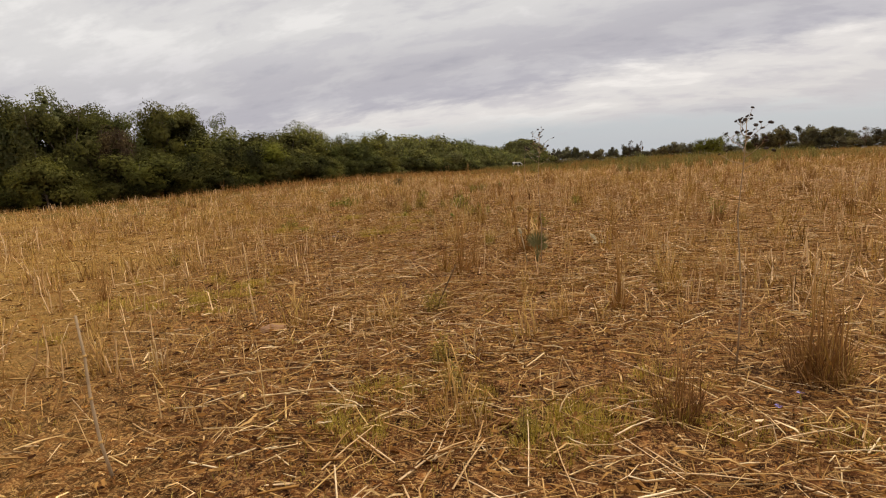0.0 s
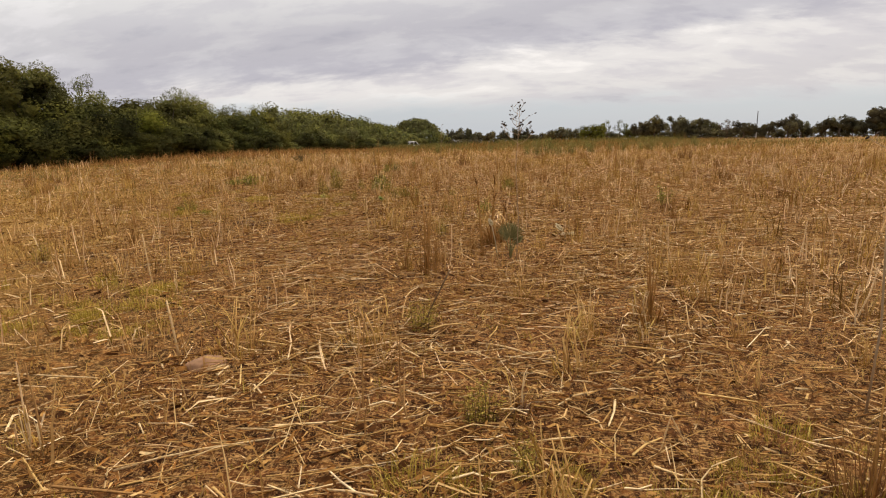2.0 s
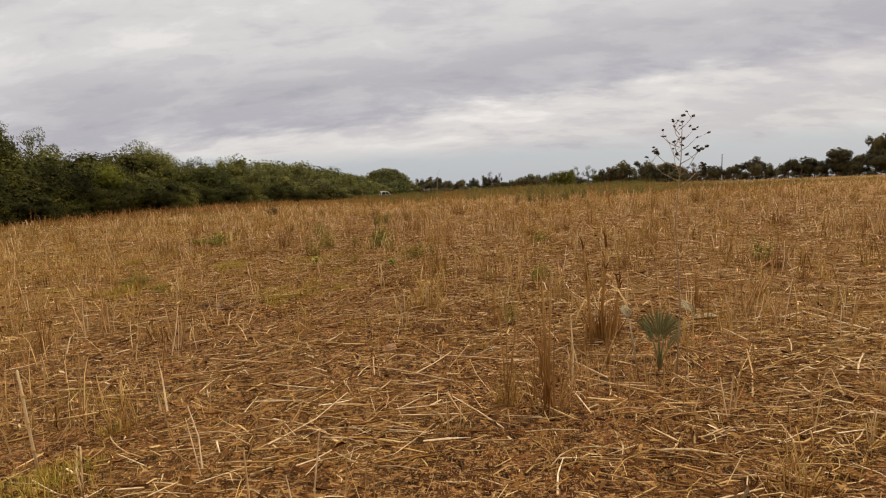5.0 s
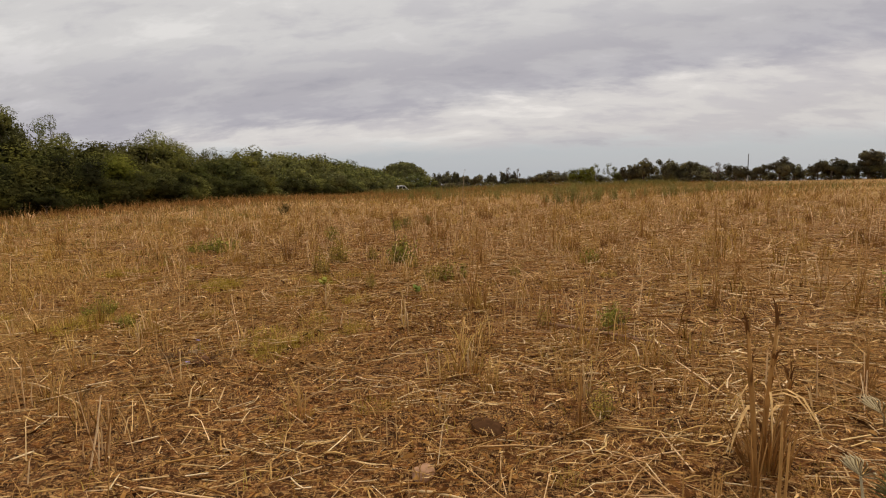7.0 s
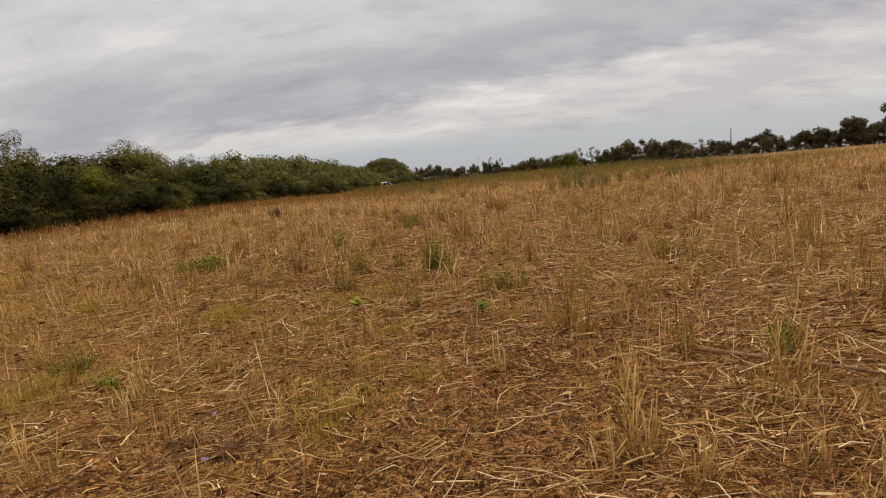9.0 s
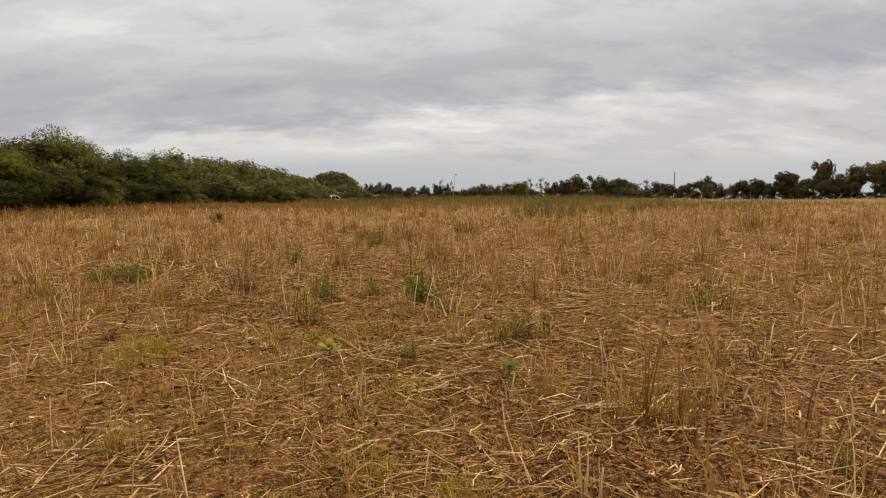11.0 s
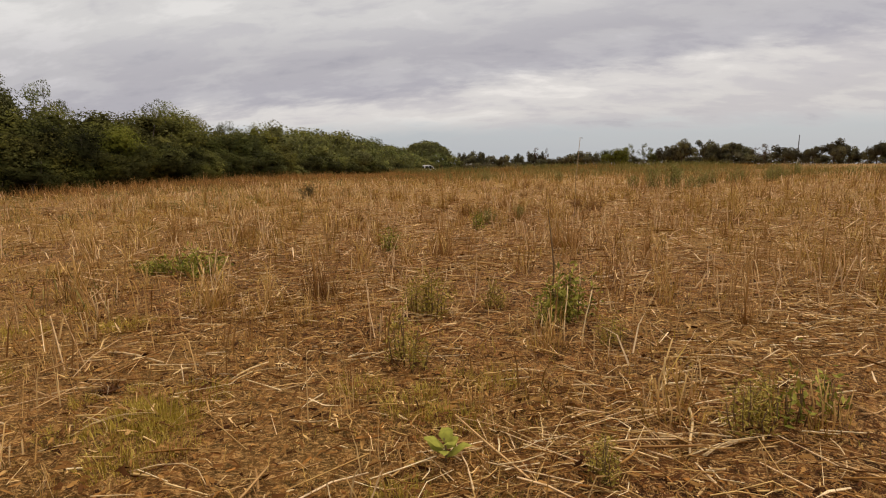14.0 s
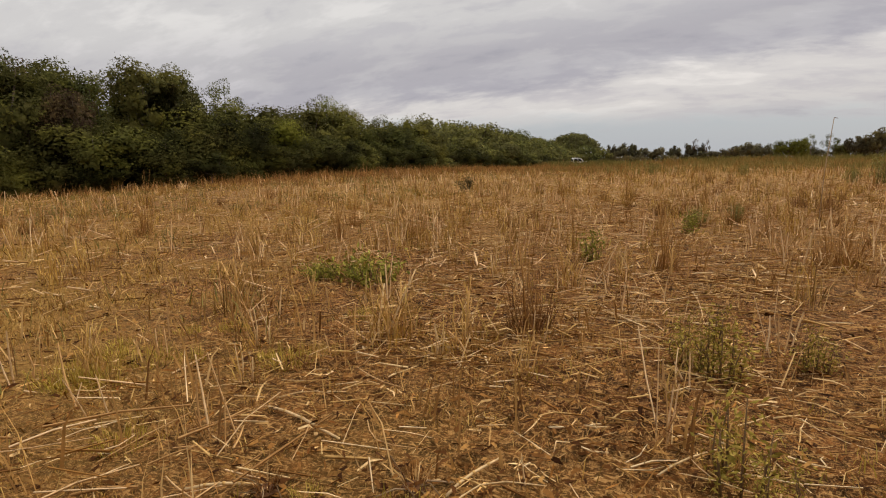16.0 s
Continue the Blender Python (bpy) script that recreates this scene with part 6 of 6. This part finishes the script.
# long pale stalks lying in drifts, much alike in direction within a drift
x, y = field_spots(5600, (-28, 20, 1.2, 42), lambda x, y: seen_side(x, y) * (0.12 + 0.88 * patchy(x, y, 0.9, 0.15) ** 1.5) * (1 - 0.55 * bare_side(x, y)) * (0.8 + 0.6 * np.clip((x + 4) / 4, 0, 1)) * (1 - 0.8 * turf(x, y)) / (1 + (near_walk(x, y) / 12) ** 2), rs)
way = rs.uniform(0, 3.14, len(x))
x, y, way = np.repeat(x, 9) + rs.normal(0, 0.28, 9 * len(x)), np.repeat(y, 9) + rs.normal(0, 0.22, 9 * len(y)), np.repeat(way, 9)
n = len(x)
base = np.stack([x, y, ground_z(x, y) + rs.uniform(0.008, 0.05, n)], 1)
v, t = straws(base, 0.12 + rs.gamma(2.0, 0.10, n).clip(0, 0.6), (0.0020 + rs.gamma(2.0, 0.0010, n).clip(0, 0.0048)) * (1 + near_walk(x, y) / 15), way + rs.normal(0, 0.55, n), rs.normal(0.03, 0.09, n), rs.normal(0, 0.035, n))
tagged(new("fallen_stalks", mesh_np("fallen_stalks", v, t, DRIFT)), "long pale stalks lying in drifts on the soil", "straw", kind="stuff")
# stalks bent over at a kink
x, y = field_spots(9000, (-24, 14, 2.0, 32), lambda x, y: seen_side(x, y) * (0.2 + 0.8 * patchy(x, y, 1.1, 2.7)) / (1 + (near_walk(x, y) / 5) ** 2), rs)
n = len(x)
base = np.stack([x, y, ground_z(x, y)], 1)
first, second, az, up = rs.uniform(0.06, 0.24, n), rs.uniform(0.05, 0.2, n), rs.uniform(0, 6.28, n), rs.uniform(0.25, 1.4, n)
kink = base + np.stack([np.cos(az) * np.cos(up), np.sin(az) * np.cos(up), np.sin(up)], 1) * first[:, None]
thick = rs.uniform(0.0018, 0.0042, n) * (1 + near_walk(x, y) / 12)
fall = -np.arcsin(np.clip((kink[:, 2] - base[:, 2]) / second, 0, 1) * rs.uniform(0.15, 0.95, n))
v, t = join(straws(base, first, thick, az, up), straws(kink, second, thick * 0.85, az + rs.normal(0, 0.9, n), fall))
tagged(new("kinked_stalks", mesh_np("kinked_stalks", v, t, HUSK)), "pale dry stalks kinked over among the straw", "straw", kind="stuff")
# lying straw farther off
x, y = field_spots(120000, (-40, 30, 9, 62), lambda x, y: seen_side(x, y) * np.clip((near_walk(x, y) - 3) / 5, 0, 1) * (0.14 + 0.86 * patchy(x, y, 0.5) ** 1.5) * (0.8 + 0.5 * np.clip((x + 4) / 4, 0, 1)) * (1 - 0.75 * np.clip((-x - 3 - 0.3 * y) / 3, 0, 1)) / (1 + (near_walk(x, y) / 16) ** 2), rs)
n = len(x)
base = np.stack([x, y, ground_z(x, y) + rs.uniform(0.01, 0.08, n)], 1)
v, t = straws(base, rs.uniform(0.10, 0.42, n), rs.uniform(0.005, 0.012, n), rs.uniform(0, 6.28, n), np.abs(rs.normal(0, 0.2, n)))
tagged(new("far_straw_litter", mesh_np("far_straw_litter", v, t, DRIFT)), "pale straw strewn over the stubble field", "straw", kind="stuff")


def sward(name, mat, label, n, box, keep, height, width, lean, per=7, spread=0.06, category="grass"):
    """Tufts of blades over part of the field."""
    x, y = field_spots(n, box, keep, rs)
    k = len(x)
    tall = rs.uniform(0.55, 1.25, k)
    x, y, tall = np.repeat(x, per), np.repeat(y, per), np.repeat(tall, per)
    m = len(x)
    x, y = x + rs.normal(0, spread, m), y + rs.normal(0, spread, m)
    base = np.stack([x, y, ground_z(x, y) - 0.01], 1)
    h = rs.uniform(height[0], height[1], m) * tall
    v, t = blades(base, h, rs.uniform(width[0], width[1], m), rs.uniform(0, 6.28, m), np.abs(rs.normal(lean, 0.3, m)).clip(0, 1.12), rs)
    return tagged(new(name, mesh_np(name, v, t, mat)), label, category, kind="stuff")


sward("matted_grass", MATTED, "short matted dry golden grass between the straw", 42000, (-18, 7, 1.2, 24), lambda x, y: seen_side(x, y) * (0.12 + 0.88 * patchy(x, y, 0.9, 1.0) ** 1.3) / (1 + (near_walk(x, y) / 3.6) ** 2), (0.04, 0.14), (0.002, 0.0052), 0.8, 9, 0.06)
sward("low_green_grass", YELLOWGREEN, "thin yellow-green regrowth between the straw", 11000, (-20, 9, 1.2, 27), lambda x, y: seen_side(x, y) * patchy(x, y, 1.1, 2.2) ** 2 * 0.8 / (1 + (near_walk(x, y) / 5) ** 2), (0.03, 0.11), (0.003, 0.006), 0.5, 8, 0.05)
sward("thin_stubble", STALK, "thin dry stalks standing all over the field", 5200, (-34, 26, 2.5, 52), lambda x, y: seen_side(x, y) * (1 - 0.85 * turf(x, y)) * (0.08 + 0.92 * patchy(x, y, 1.2, 0.5) ** 1.8) / (1 + (near_walk(x, y) / 14) ** 2), (0.15, 0.45), (0.004, 0.009), 0.2, 11, 0.10, "stubble")
sward("standing_dry_grass", GOLD, "golden dry grass standing over the middle of the field", 27000, (-44, 50, 9, 75), lambda x, y: seen_side(x, y) * np.clip((near_walk(x, y) - 4) / 10, 0, 1) * (0.25 + 0.75 * patchy(x, y, 0.33, 0.3)) * (1 - 0.6 * np.clip((-x - 8) / 8, 0, 1)) / (1 + (near_walk(x, y) / 34) ** 2), (0.10, 0.34), (0.008, 0.018), 0.8, 8, 0.15)
sward("brown_tufts", TUFT, "soft brown-gold tufts of dry grass all over the field", 10500, (-40, 40, 4, 62), lambda x, y: seen_side(x, y) * np.clip((near_walk(x, y) - 1.5) / 5, 0.05, 1) * (1 - 0.6 * turf(x, y)) * (0.1 + 0.9 * patchy(x, y, 0.95, 2.4) ** 1.6) / (1 + (near_walk(x, y) / 26) ** 2), (0.14, 0.46), (0.006, 0.014), 0.4, 19, 0.075)
sward("far_dry_grass", FARGRASS, "golden dry grass reaching to the far trees", 5500, (-60, 130, 50, 205), lambda x, y: seen_side(x, y) * (0.4 + 0.6 * patchy(x, y, 0.15, 0.3)) * (y - 9 > 0.75 * (x - 20)), (0.15, 0.45), (0.025, 0.05), 0.5, 6, 0.3)


def hedge_gap(x, y):
    """How far a spot lies in front of the hedge's front edge."""
    return np.minimum(x - np.interp(y, HY, HX), 99)


sward("rusty_grass", RUST, "rusty brown tall grass along the foot of the hedge", 13000, (-56, -8, 20, 130), lambda x, y: np.exp(-((hedge_gap(x, y) - 2.2) / (2.6 + 0.05 * y)) ** 2), (0.25, 0.75), (0.012, 0.03), 0.5, 8, 0.2)
sward("hedge_side_grass", DARKRUST, "dark reddish brown dry grass before the hedge", 20000, (-50, -12, 22, 110), lambda x, y: np.clip(hedge_gap(x, y) / 2, 0, 1) * np.exp(-(hedge_gap(x, y) / (9 + 0.05 * y)) ** 2) * (0.4 + 0.6 * patchy(x, y, 0.5, 0.8)), (0.12, 0.42), (0.010, 0.022), 0.7, 8, 0.25)
sward("hedge_side_weeds", OLIVE, "low olive green weeds between the field and the hedge", 5500, (-34, -8, 14, 48), lambda x, y: seen_side(x, y) * np.clip((-x - 8) / 6, 0, 1) * np.clip(hedge_gap(x, y) / 3, 0, 1) * patchy(x, y, 0.45, 3.3) ** 1.5, (0.08, 0.3), (0.008, 0.016), 0.6, 7, 0.16, "weeds")
sward("field_rust", RUST, "rusty brown dry grass in patches of the field", 9000, (-40, 45, 10, 90), lambda x, y: seen_side(x, y) * patchy(x, y, 0.28, 1.7) ** 2 / (1 + (near_walk(x, y) / 30) ** 2) * 0.9, (0.12, 0.42), (0.008, 0.018), 0.35, 8, 0.12)
sward("olive_weeds", OLIVE, "olive green weeds standing in the far part of the field", 20000, (-26, 44, 34, 135), lambda x, y: seen_side(x, y) * np.clip((y - 32 - 14 * patchy(x, y, 0.35, 1.9)) / 24, 0, 1) * np.exp(-((x - 6 - 0.12 * (y - 60)) / 19) ** 2) * (0.1 + 0.9 * patchy(x, y, 0.2, 2.6)), (0.22, 0.7), (0.012, 0.028), 0.6, 8, 0.4, "weeds")
sward("brown_weeds", RUST, "brown dry weeds mixed into the far part of the field", 7000, (-30, 60, 45, 150), lambda x, y: seen_side(x, y) * np.exp(-((x - 4 - 0.2 * (y - 60)) / 26) ** 2) * patchy(x, y, 0.23, 0.9), (0.3, 0.75), (0.015, 0.03), 0.5, 8, 0.35, "weeds")
sward("tall_olive_grass", OLIVE, "tall olive grass in front of the parked pick-up", 5200, (-34, 26, 96, 120), lambda x, y: np.exp(-((y - 110) / 6) ** 2) * (0.5 + 0.5 * patchy(x, y, 0.3, 0.2)), (0.8, 1.25), (0.03, 0.055), 0.3, 8, 0.3)
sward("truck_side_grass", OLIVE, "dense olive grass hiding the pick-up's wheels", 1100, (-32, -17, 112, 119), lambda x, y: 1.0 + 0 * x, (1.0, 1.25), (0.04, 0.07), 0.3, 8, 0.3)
sward("tall_rusty_grass", RUST, "tall rusty grass beside the parked pick-up", 1500, (-34, 8, 96, 118), lambda x, y: np.exp(-((y - 107) / 6) ** 2) * patchy(x, y, 0.4, 1.2), (0.7, 1.1), (0.03, 0.05), 0.3, 8, 0.3)
sward("golden_turf", GOLDEN, "golden dry turf beside the walked strip", 42000, (-26, 2, 2, 26), lambda x, y: seen_side(x, y) * turf(x, y) / (1 + (near_walk(x, y) / 8) ** 2), (0.04, 0.15), (0.005, 0.011), 0.95, 8, 0.09)
